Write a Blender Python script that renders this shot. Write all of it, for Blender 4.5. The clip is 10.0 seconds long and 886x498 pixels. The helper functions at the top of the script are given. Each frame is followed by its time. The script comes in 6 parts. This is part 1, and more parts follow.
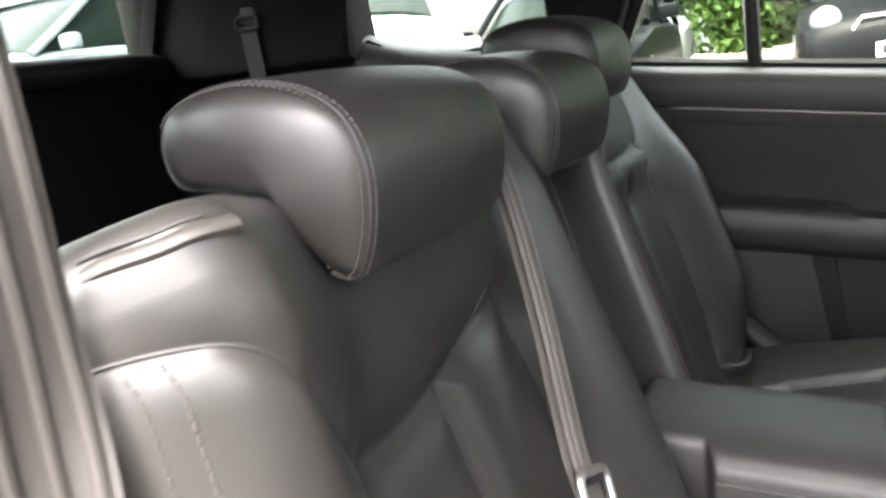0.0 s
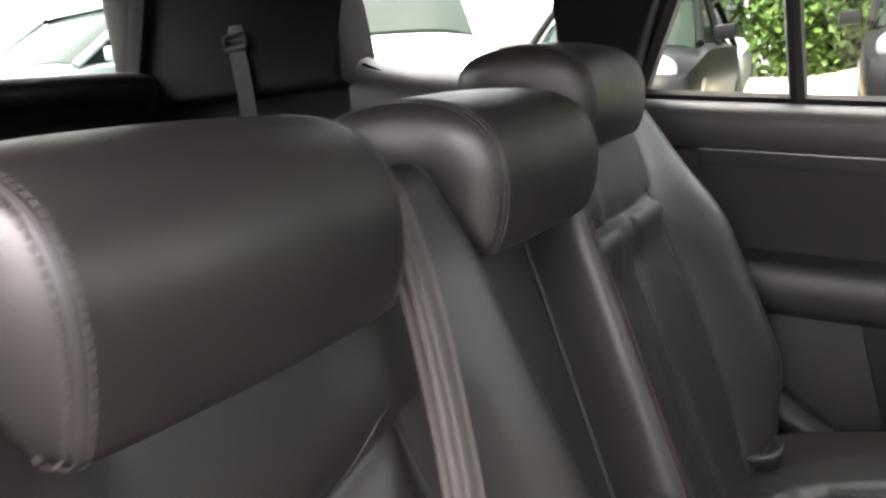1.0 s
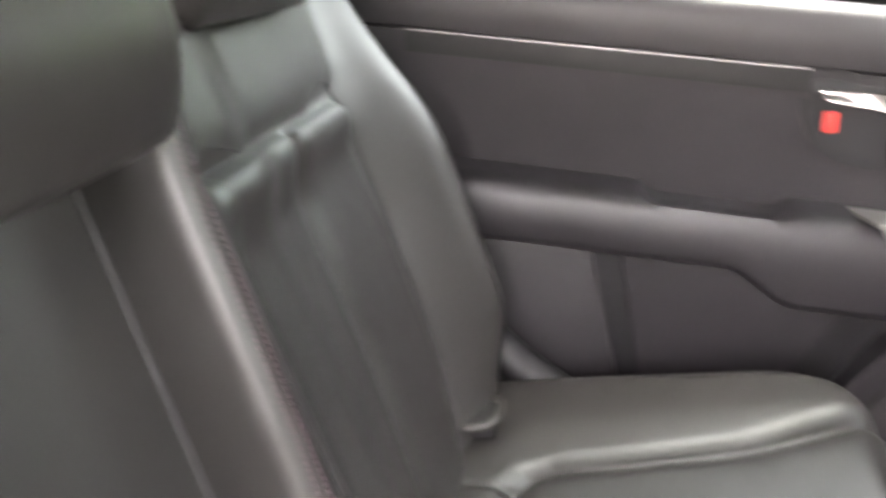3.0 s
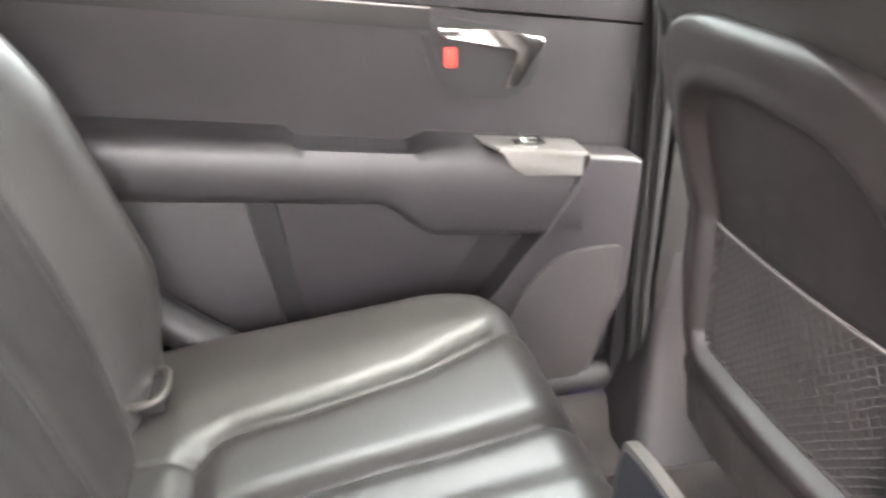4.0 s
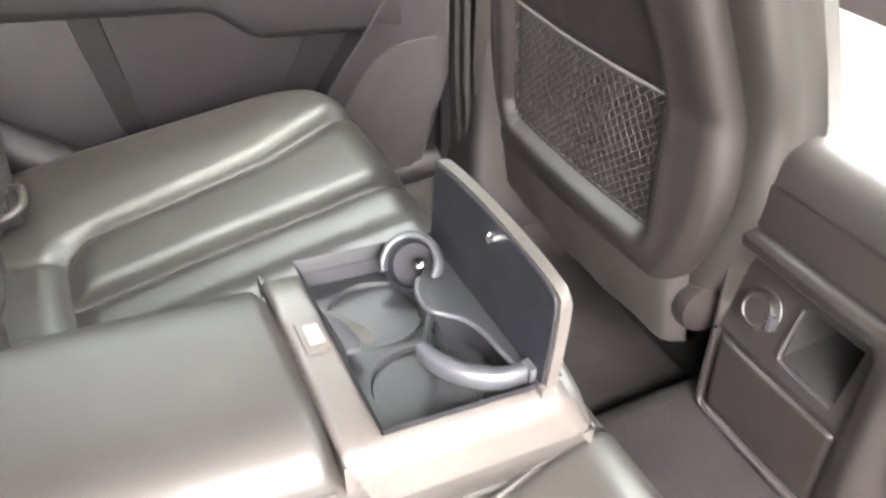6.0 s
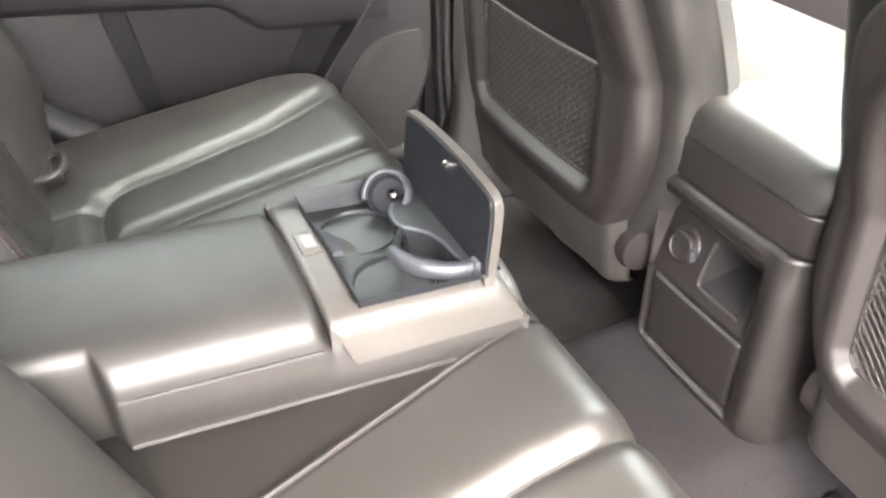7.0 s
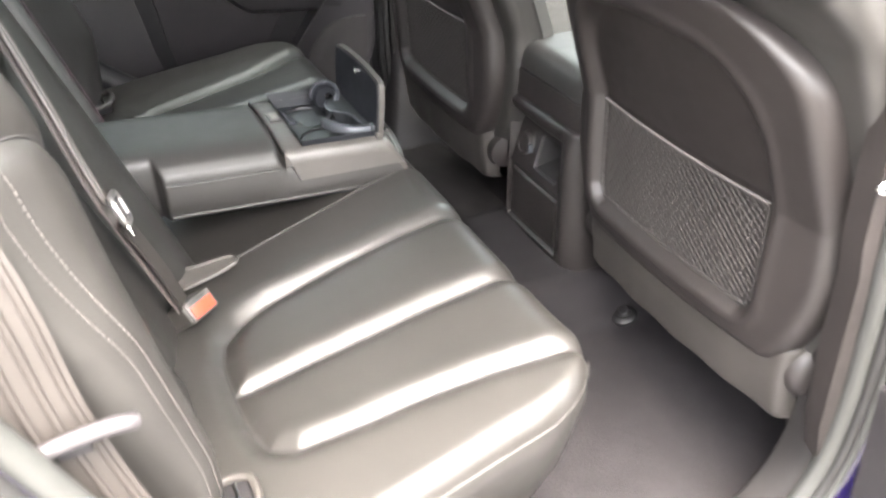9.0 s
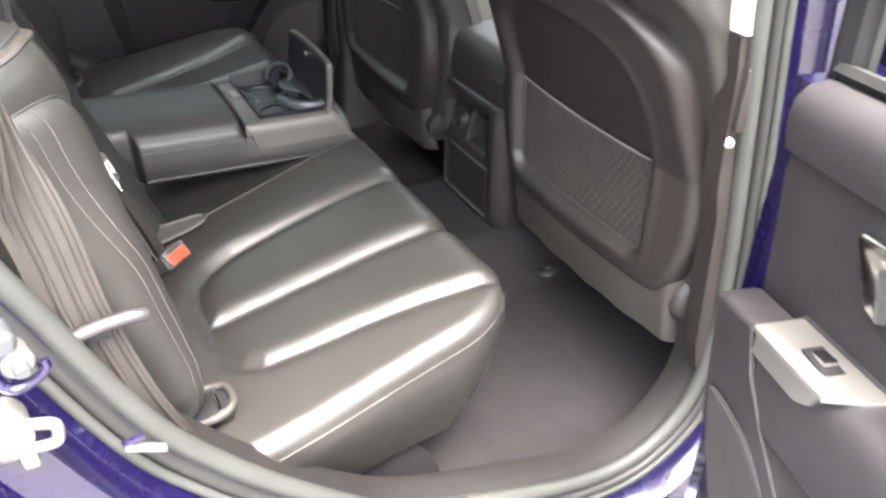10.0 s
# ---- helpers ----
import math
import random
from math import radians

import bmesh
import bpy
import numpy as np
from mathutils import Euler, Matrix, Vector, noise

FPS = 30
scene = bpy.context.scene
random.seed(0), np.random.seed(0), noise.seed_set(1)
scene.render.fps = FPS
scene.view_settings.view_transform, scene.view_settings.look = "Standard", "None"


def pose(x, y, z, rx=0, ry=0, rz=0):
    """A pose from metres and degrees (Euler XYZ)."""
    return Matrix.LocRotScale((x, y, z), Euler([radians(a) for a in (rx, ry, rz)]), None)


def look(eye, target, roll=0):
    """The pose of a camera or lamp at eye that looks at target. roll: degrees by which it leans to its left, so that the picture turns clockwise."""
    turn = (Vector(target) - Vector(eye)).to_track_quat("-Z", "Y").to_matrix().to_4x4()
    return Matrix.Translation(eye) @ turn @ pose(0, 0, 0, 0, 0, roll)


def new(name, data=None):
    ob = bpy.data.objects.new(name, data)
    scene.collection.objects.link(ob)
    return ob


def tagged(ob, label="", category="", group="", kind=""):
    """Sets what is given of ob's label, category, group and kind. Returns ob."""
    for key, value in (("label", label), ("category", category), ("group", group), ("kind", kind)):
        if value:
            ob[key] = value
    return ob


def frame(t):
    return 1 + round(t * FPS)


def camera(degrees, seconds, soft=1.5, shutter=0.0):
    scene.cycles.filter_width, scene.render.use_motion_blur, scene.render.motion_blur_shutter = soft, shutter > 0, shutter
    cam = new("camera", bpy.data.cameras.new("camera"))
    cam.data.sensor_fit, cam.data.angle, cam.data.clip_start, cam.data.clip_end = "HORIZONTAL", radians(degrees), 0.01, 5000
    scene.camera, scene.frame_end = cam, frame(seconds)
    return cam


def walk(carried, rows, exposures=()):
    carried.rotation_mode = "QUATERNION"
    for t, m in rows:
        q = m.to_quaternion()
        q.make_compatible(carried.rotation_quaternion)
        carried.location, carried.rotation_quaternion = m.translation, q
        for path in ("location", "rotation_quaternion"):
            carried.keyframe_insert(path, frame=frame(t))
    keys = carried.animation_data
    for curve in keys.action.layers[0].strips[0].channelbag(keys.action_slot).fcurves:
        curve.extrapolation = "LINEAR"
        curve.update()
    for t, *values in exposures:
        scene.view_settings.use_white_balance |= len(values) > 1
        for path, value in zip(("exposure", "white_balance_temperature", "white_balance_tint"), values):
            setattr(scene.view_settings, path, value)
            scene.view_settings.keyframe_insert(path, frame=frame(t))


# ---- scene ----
cam = camera(56.9, 10.0, soft=2.5, shutter=0.5)
PATH = [
    (0, (0.249, -0.936, 0.88), (-0.607, 0.823, 0.463), -7.0),
    (0.5, (0.265, -0.838, 0.887), (-0.667, 0.896, 0.533), -6.3),
    (1, (0.265, -0.703, 0.892), (-0.703, 1.008, 0.525), -5.8),
    (1.5, (0.269, -0.599, 0.904), (-0.718, 1.101, 0.535), -5.0),
    (2, (0.285, -0.488, 0.9), (-0.73, 1.176, 0.453), -5.1),
    (2.5, (0.276, -0.417, 0.912), (-0.628, 1.282, 0.368), -3.8),
    (3, (0.239, -0.332, 0.867), (-0.158, 1.496, 0.159), -2.8),
    (3.2, (0.234, -0.321, 0.859), (0.059, 1.525, 0.11), -1.8),
    (4.5, (0.273, -0.316, 0.882), (0.821, 1.345, -0.088), -1.1),
    (5, (0.265, -0.343, 0.868), (0.896, 1.206, -0.228), -1.3),
    (5.5, (0.249, -0.392, 0.867), (0.887, 1.099, -0.304), -1.8),
    (6, (0.232, -0.451, 0.866), (0.895, 1.006, -0.333), -0.7),
    (7.5, (0.149, -0.748, 0.932), (0.818, 0.747, -0.216), -1.6),
    (8, (0.112, -0.869, 0.964), (0.793, 0.632, -0.169), -2.3),
    (8.5, (0.097, -1.043, 0.981), (0.793, 0.46, -0.14), -1.7),
    (9, (0.061, -1.22, 1.005), (0.759, 0.284, -0.113), -1.1),
    (9.5, (0.036, -1.337, 1.037), (0.757, 0.162, -0.075), -0.5),
    (10, (-0.007, -1.406, 1.072), (0.786, 0.031, -0.069), 0.3),
]
walk(cam, [(t, look(eye, target, roll)) for t, eye, target, roll in PATH],
     exposures=((0, 5.02, 6750, 13), (0.5, 4.96, 6950, 18), (1.5, 5.2, 7150, 22), (2, 5.62, 7200, 22), (3, 6.55, 7050, 19), (4.5, 7.3, 7100, 17), (6, 7.07, 7200, 16), (7, 6.73, 7150, 13), (8.5, 6.07, 6850, 11), (9, 5.58, 6800, 11), (9.5, 5.23, 6750, 10), (10, 4.95, 6600, 10)))

# ---- light ----
world = bpy.data.worlds.new("sky")
scene.world = world
world.use_nodes = True
wn = world.node_tree.nodes
sky = wn.new("ShaderNodeTexSky")
sky.sky_type = "NISHITA"
sky.sun_disc = False
sky.sun_elevation = radians(74)
sky.sun_rotation = radians(180)
sky.air_density, sky.dust_density, sky.ozone_density = 1.0, 9.0, 0.5
haze = wn.new("ShaderNodeHueSaturation")
haze.inputs["Saturation"].default_value = 0.45
world.node_tree.links.new(sky.outputs[0], haze.inputs["Color"])
world.node_tree.links.new(haze.outputs[0], wn["Background"].inputs[0])
wn["Background"].inputs[1].default_value = 0.15
sun = new("sun", bpy.data.lights.new("sun", "SUN"))
sun.data.energy, sun.data.angle, sun.data.color = 0.16, radians(80), (1.0, 0.98, 0.95)
sun.matrix_basis = look((0.2, -0.85, 3.0), (0.3, 0, 0))


# ---- materials ----
def material(name, color, rough=0.5, metal=0.0, grain=0.0, scale=800.0, mottle=0.15, mottle_scale=9.0,
             spec=0.5, coat=0.0, voronoi=False, dirt=0.0, dents=0.12):
    m = bpy.data.materials.new(name)
    m.use_nodes = True
    nt = m.node_tree
    n, l = nt.nodes, nt.links
    p = n["Principled BSDF"]
    p.inputs["Roughness"].default_value = rough
    p.inputs["Metallic"].default_value = metal
    p.inputs["Specular IOR Level"].default_value = spec
    p.inputs["Coat Weight"].default_value = coat
    p.inputs["Coat Roughness"].default_value = 0.05
    tc = n.new("ShaderNodeTexCoord")
    big = n.new("ShaderNodeTexNoise")
    big.inputs["Scale"].default_value, big.inputs["Detail"].default_value = mottle_scale, 5
    l.new(tc.outputs["Object"], big.inputs["Vector"])
    ramp = n.new("ShaderNodeMapRange")
    ramp.inputs["From Min"].default_value, ramp.inputs["From Max"].default_value = 0.3, 0.7
    ramp.inputs["To Min"].default_value, ramp.inputs["To Max"].default_value = 1 - mottle, 1 + mottle
    l.new(big.outputs["Fac"], ramp.inputs["Value"])
    mul = n.new("ShaderNodeMix")
    mul.data_type, mul.blend_type = "RGBA", "MULTIPLY"
    mul.inputs["Factor"].default_value = 1.0
    mul.inputs["A"].default_value = (*color, 1)
    l.new(ramp.outputs["Result"], mul.inputs["B"])
    l.new(mul.outputs["Result"], p.inputs["Base Color"])
    rr = n.new("ShaderNodeMapRange")
    rr.inputs["From Min"].default_value, rr.inputs["From Max"].default_value = 0.3, 0.7
    rr.inputs["To Min"].default_value = max(0.02, rough - 0.03 - dirt)
    rr.inputs["To Max"].default_value = min(1.0, rough + 0.03 + dirt)
    second = n.new("ShaderNodeTexNoise")
    second.inputs["Scale"].default_value, second.inputs["Detail"].default_value = mottle_scale * 4.3, 6
    l.new(tc.outputs["Object"], second.inputs["Vector"])
    l.new(second.outputs["Fac"], rr.inputs["Value"])
    l.new(rr.outputs["Result"], p.inputs["Roughness"])
    if grain:
        tex = n.new("ShaderNodeTexVoronoi" if voronoi else "ShaderNodeTexNoise")
        tex.inputs["Scale"].default_value = scale
        l.new(tc.outputs["Object"], tex.inputs["Vector"])
        bump = n.new("ShaderNodeBump")
        bump.inputs["Strength"].default_value = grain
        bump.inputs["Distance"].default_value = 0.6 / scale
        l.new(tex.outputs["Distance" if voronoi else "Fac"], bump.inputs["Height"])
        soft = n.new("ShaderNodeBump")
        soft.inputs["Strength"].default_value, soft.inputs["Distance"].default_value = dents, 0.002
        l.new(second.outputs["Fac"], soft.inputs["Height"])
        l.new(bump.outputs["Normal"], soft.inputs["Normal"])
        l.new(soft.outputs["Normal"], p.inputs["Normal"])
    return m


LEATHER = material("black leather", (0.0170, 0.0161, 0.0150), 0.40, grain=0.22, scale=900, mottle=0.10, spec=0.5, dents=0.02)
LEATHER_DULL = material("smooth black leatherette", (0.0185, 0.0174, 0.0163), 0.50, grain=0.22, scale=900, dents=0.02)
THREAD = material("grey thread", (0.036, 0.032, 0.030), 0.7, mottle=0.2)
THREAD_RED = material("dull purple thread", (0.060, 0.028, 0.038), 0.7, mottle=0.2)
SEAM = material("dark seam cord", (0.014, 0.013, 0.013), 0.6, mottle=0.1)
BELT_MID = material("pale grey belt webbing", (0.0630, 0.0558, 0.0522), 0.55, grain=0.25, scale=900, dents=0.02)
OPENING = material("grey opening trim plastic", (0.0085, 0.0078, 0.0077), 0.7, spec=0.2, grain=0.3, scale=900, dents=0.03)
TRIM = material("charcoal door plastic", (0.0164, 0.0144, 0.0160), 0.55, spec=0.3, grain=0.3, scale=900, voronoi=True)
TRIM_DARK = material("matt black plastic", (0.0095, 0.0088, 0.0098), 0.55, spec=0.3, grain=0.3, scale=900)
TRIM_SOFT = material("soft dark grey vinyl", (0.0195, 0.0178, 0.0192), 0.44, grain=0.3, scale=900, voronoi=True)
SHELL = material("taupe grey seat shell plastic", (0.0138, 0.0115, 0.0110), 0.50, spec=0.42, grain=0.3, scale=900, dents=0.03)
PILLAR = material("black woven pillar cloth", (0.009, 0.0088, 0.009), 0.8, grain=0.4, scale=1100, spec=0.15, mottle=0.12)
SKIRT = material("pale taupe seat flap vinyl", (0.0250, 0.0225, 0.0205), 0.5, grain=0.3, scale=900, dents=0.04)
INLAY = material("dark satin inlay plastic", (0.008, 0.0076, 0.0078), 0.5, spec=0.25, mottle=0.12, mottle_scale=40)
STRIP = material("satin metal strip", (0.26, 0.25, 0.245), 0.42, 0.8, mottle=0.06)
SHELL_DARK = material("dark seat shell fabric", (0.0204, 0.0180, 0.0180), 0.75, grain=0.4, scale=1200)
CONSOLE = material("dark console plastic", (0.0165, 0.0145, 0.0139), 0.34, grain=0.3, scale=800, voronoi=True)
CAP = material("greige armrest plastic", (0.0475, 0.0440, 0.0408), 0.38, grain=0.25, scale=900, voronoi=True)
CARPET = material("charcoal carpet", (0.0160, 0.0148, 0.0158), 0.95, grain=1.0, scale=420, mottle=0.16, mottle_scale=22, spec=0.1)
MAT = material("worn dark floor mat", (0.0185, 0.0170, 0.0172), 0.92, grain=1.0, scale=520, mottle=0.16, mottle_scale=18, spec=0.1)
SILVER = material("satin silver plastic", (0.075, 0.08, 0.09), 0.40, 0.6, mottle=0.06)
BUTTON = material("pale grey button print", (0.16, 0.15, 0.14), 0.5, mottle=0.1)
MAT_RUBBER = material("dusty grey rubber cup mat", (0.026, 0.0255, 0.0230), 0.75, grain=0.3, scale=500, mottle=0.2, mottle_scale=30)
SATIN = material("satin aluminium look plastic", (0.24, 0.232, 0.22), 0.36, 0.7, mottle=0.06)
CHROME = material("chrome", (0.75, 0.74, 0.72), 0.12, 1.0, mottle=0.04)
TRAY = material("blue grey tray plastic", (0.0130, 0.0143, 0.0160), 0.42, spec=0.4, grain=0.2, scale=900)
TRAY_DARK = material("dark blue lid plastic", (0.008, 0.009, 0.012), 0.55, spec=0.3, grain=0.2, scale=900)
RUBBER = material("grey rubber seal", (0.024, 0.025, 0.0235), 0.55, grain=0.3, scale=600, dents=0.04)
RUBBER_DARK = material("black rubber", (0.009, 0.009, 0.009), 0.55, grain=0.3, scale=600)
PAINT = material("dark blue violet car paint", (0.0050, 0.0026, 0.0250), 0.26, 0.35, coat=1.0, mottle=0.08)
HEADLINER = material("pale grey headliner", (0.42, 0.41, 0.39), 0.95, grain=0.5, scale=500)
RED = material("red plastic", (0.65, 0.03, 0.02), 0.45, mottle=0.08)
ORANGE = material("orange red buckle button", (0.42, 0.035, 0.015), 0.4, mottle=0.08)
BELT = material("brown-grey seat belt webbing", (0.0205, 0.0175, 0.0155), 0.55, grain=0.3, scale=900, dents=0.02)
NET = material("brown grey elastic net cord", (0.0225, 0.0195, 0.0180), 0.8, mottle=0.2)
HEM = material("pale elastic hem", (0.085, 0.078, 0.074), 0.8, mottle=0.2)
WHITE_CAR = material("white car paint", (0.36, 0.37, 0.37), 0.4, spec=0.3, mottle=0.03)
SILVER_CAR = material("silver car paint", (0.16, 0.168, 0.17), 0.4, spec=0.2, mottle=0.05)
BLACK_CAR = material("black car paint", (0.004, 0.0043, 0.005), 0.3, spec=0.04, mottle=0.05)
BLUE_CAR = material("pale blue car paint", (0.10, 0.125, 0.135), 0.4, spec=0.2, mottle=0.05)
CAR_GLASS = material("dark tinted car window", (0.0075, 0.0115, 0.0098), 0.15, spec=0.05, mottle=0.05)
LENS = material("clear headlamp lens", (0.10, 0.11, 0.115), 0.2, 0.3, mottle=0.1, mottle_scale=60)
PLATE = material("white number plate", (0.75, 0.75, 0.72), 0.4, mottle=0.03)
PLATE_BLUE = material("blue plate band", (0.02, 0.10, 0.55), 0.4, mottle=0.03)
GROUND = material("pale worn asphalt", (0.12, 0.117, 0.11), 0.95, grain=0.8, scale=60, mottle=0.25, mottle_scale=1.5)
VERGE = material("dry sandy verge", (0.40, 0.34, 0.24), 0.95, grain=0.8, scale=60, mottle=0.3, mottle_scale=3)
GRASS = material("grass", (0.10, 0.17, 0.045), 0.9, grain=0.8, scale=90, mottle=0.4, mottle_scale=5)
LEAF = material("hedge leaves", (0.032, 0.062, 0.013), 0.7, mottle=0.5, mottle_scale=6, spec=0.12)
BARK = material("brown bark", (0.12, 0.09, 0.06), 0.9, grain=0.8, scale=50, mottle=0.3)

GLASS = bpy.data.materials.new("clear car glass")
GLASS.use_nodes = True
gn, gl = GLASS.node_tree.nodes, GLASS.node_tree.links
gn.remove(gn["Principled BSDF"])
g_clear, g_gloss, g_mix = gn.new("ShaderNodeBsdfTransparent"), gn.new("ShaderNodeBsdfGlossy"), gn.new("ShaderNodeMixShader")
g_clear.inputs[0].default_value = (0.78, 0.825, 0.785, 1)
g_gloss.inputs["Roughness"].default_value = 0.02
g_mix.inputs[0].default_value = 0.008
gl.new(g_clear.outputs[0], g_mix.inputs[1])
gl.new(g_gloss.outputs[0], g_mix.inputs[2])
gl.new(g_mix.outputs[0], gn["Material Output"].inputs[0])


# ---- helpers for shapes ----
CY = -0.02  # middle plane of the car


def thing(name, label, category, at=(0, 0, 0), group="", kind=""):
    ob = new(name)
    ob.empty_display_size = 0.05
    ob.location = at
    return tagged(ob, label, category, group, kind)


def root_of(ob):
    return Matrix.Translation(ob.location) if ob.parent is None else Matrix.Identity(4)


def place(name, verts, faces, mat, parent=None, label="", smooth=True, sharp=40):
    me = bpy.data.meshes.new(name)
    me.from_pydata([tuple(v) for v in verts], [], faces)
    bm = bmesh.new()
    bm.from_mesh(me)
    bmesh.ops.recalc_face_normals(bm, faces=bm.faces)
    bm.to_mesh(me)
    bm.free()
    return finish(name, me, mat, parent, label, smooth, sharp)


def finish(name, me, mat, parent, label, smooth, sharp=40):
    me.materials.append(mat)
    if smooth:
        me.shade_smooth()
        me.set_sharp_from_angle(angle=radians(sharp))
    ob = new(name, me)
    if parent:
        ob.parent = parent
        ob.matrix_parent_inverse = root_of(parent).inverted()
    if label:
        tagged(ob, label)
    return ob


def part(name, bm, mat, parent, label="", smooth=True, sharp=40):
    bmesh.ops.recalc_face_normals(bm, faces=bm.faces)
    me = bpy.data.meshes.new(name)
    bm.to_mesh(me)
    bm.free()
    return finish(name, me, mat, parent, label, smooth, sharp)


def ss(a, b, x):
    t = np.clip((np.asarray(x, float) - a) / (b - a), 0, 1)
    return t * t * (3 - 2 * t)


def near(points, u, v):
    """Distance of the places u, v to a broken line."""
    best = np.full(np.shape(u), 9.0)
    for (ax, ay), (bx, by) in zip(points, points[1:]):
        dx, dy = bx - ax, by - ay
        t = np.clip(((u - ax) * dx + (v - ay) * dy) / (dx * dx + dy * dy), 0, 1)
        best = np.minimum(best, np.hypot(u - ax - t * dx, v - ay - t * dy))
    return best


def curve(points, n, closed=False):
    """n places along a smooth line through the points."""
    p = [Vector(q) for q in points]
    k = len(p)
    out = []
    spans = k if closed else k - 1
    for i in range(n):
        f = i / (n if closed else n - 1) * spans
        j = min(int(f), spans - 1)
        t = f - j
        if closed:
            a, b, c, d = p[(j - 1) % k], p[j], p[(j + 1) % k], p[(j + 2) % k]
        else:
            b, c = p[j], p[j + 1]
            a = p[j - 1] if j else b * 2 - c
            d = p[j + 2] if j + 2 < k else c * 2 - b
        out.append(0.5 * (2 * b + (c - a) * t + (2 * a - 5 * b + 4 * c - d) * t * t + (3 * b - a - 3 * c + d) * t ** 3))
    return out


def loft(name, rings, mat, parent=None, label="", cap=True, closed=True, loop=False, sharp=40):
    n = len(rings[0])
    verts = [v for r in rings for v in r]
    faces = []
    for i in range(len(rings) - (0 if loop else 1)):
        k = (i + 1) % len(rings)
        for j in range(n if closed else n - 1):
            a = (j + 1) % n
            faces.append((i * n + j, i * n + a, k * n + a, k * n + j))
    if cap and closed and not loop:
        faces.append(tuple(range(n))[::-1])
        faces.append(tuple(range((len(rings) - 1) * n, len(rings) * n)))
    return place(name, verts, faces, mat, parent, label, sharp=sharp)


def tube_geo(path, r, n=8, closed=False, squash=1.0):
    path = [Vector(p) for p in path]
    k = len(path)
    rings, up = [], None
    for i, p in enumerate(path):
        d = (path[(i + 1) % k] - path[i - 1]) if closed else (path[min(i + 1, k - 1)] - path[max(i - 1, 0)])
        d.normalize()
        if up is None:
            up = Vector((0, 0, 1)) if abs(d.z) < 0.9 else Vector((1, 0, 0))
        side = d.cross(up).normalized()
        up = side.cross(d).normalized()
        rings.append([p + side * (r * math.cos(2 * math.pi * j / n)) + up * (r * squash * math.sin(2 * math.pi * j / n)) for j in range(n)])
    return rings


def tube(name, path, r, mat, parent=None, label="", n=8, closed=False, squash=1.0):
    return loft(name, tube_geo(path, r, n, closed, squash), mat, parent, label, loop=closed)


def box_geo(bm, c, size, bevel=0.0, seg=2, turn=None):
    m = Matrix.Translation(c) @ (turn.to_4x4() if turn else Matrix.Identity(4)) @ Matrix.Diagonal((*size, 1))
    made = bmesh.ops.create_cube(bm, size=1.0, matrix=m)
    if bevel:
        edges = list({e for v in made["verts"] for e in v.link_edges})
        bmesh.ops.bevel(bm, geom=edges, offset=bevel, segments=seg, affect="EDGES", profile=0.6)


def box(name, c, size, bevel, mat, parent=None, label="", seg=2, turn=None):
    bm = bmesh.new()
    box_geo(bm, c, size, bevel, seg, turn)
    return part(name, bm, mat, parent, label)


def prism(name, outline, put, lo, hi, bevel, mat, parent=None, label="", seg=2):
    """A plate with a 2D outline; put(a, b, h) gives the place of a point at height h."""
    bm = bmesh.new()
    low = [bm.verts.new(put(a, b, lo)) for a, b in outline]
    high = [bm.verts.new(put(a, b, hi)) for a, b in outline]
    top = bm.faces.new(high)
    bm.faces.new(low[::-1])
    k = len(outline)
    for i in range(k):
        bm.faces.new((low[i], low[(i + 1) % k], high[(i + 1) % k], high[i]))
    if bevel:
        bmesh.ops.bevel(bm, geom=list(top.edges), offset=bevel, segments=seg, affect="EDGES", profile=0.6)
    return part(name, bm, mat, parent, label)


def rounded(a0, b0, a1, b1, r, n=5):
    out = []
    for ca, cb, start in ((a1 - r, b1 - r, 0), (a0 + r, b1 - r, 90), (a0 + r, b0 + r, 180), (a1 - r, b0 + r, 270)):
        for i in range(n + 1):
            g = radians(start + 90 * i / n)
            out.append((ca + r * math.cos(g), cb + r * math.sin(g)))
    return out


def spin(name, profile, at, axis, mat, parent=None, label="", n=24):
    """A turned shape; profile: rows of radius and height along the axis."""
    q = Vector((0, 0, 1)).rotation_difference(Vector(axis).normalized())
    rings = [[Vector(at) + q @ Vector((r * math.cos(2 * math.pi * j / n), r * math.sin(2 * math.pi * j / n), h)) for j in range(n)] for r, h in profile]
    return loft(name, rings, mat, parent, label)


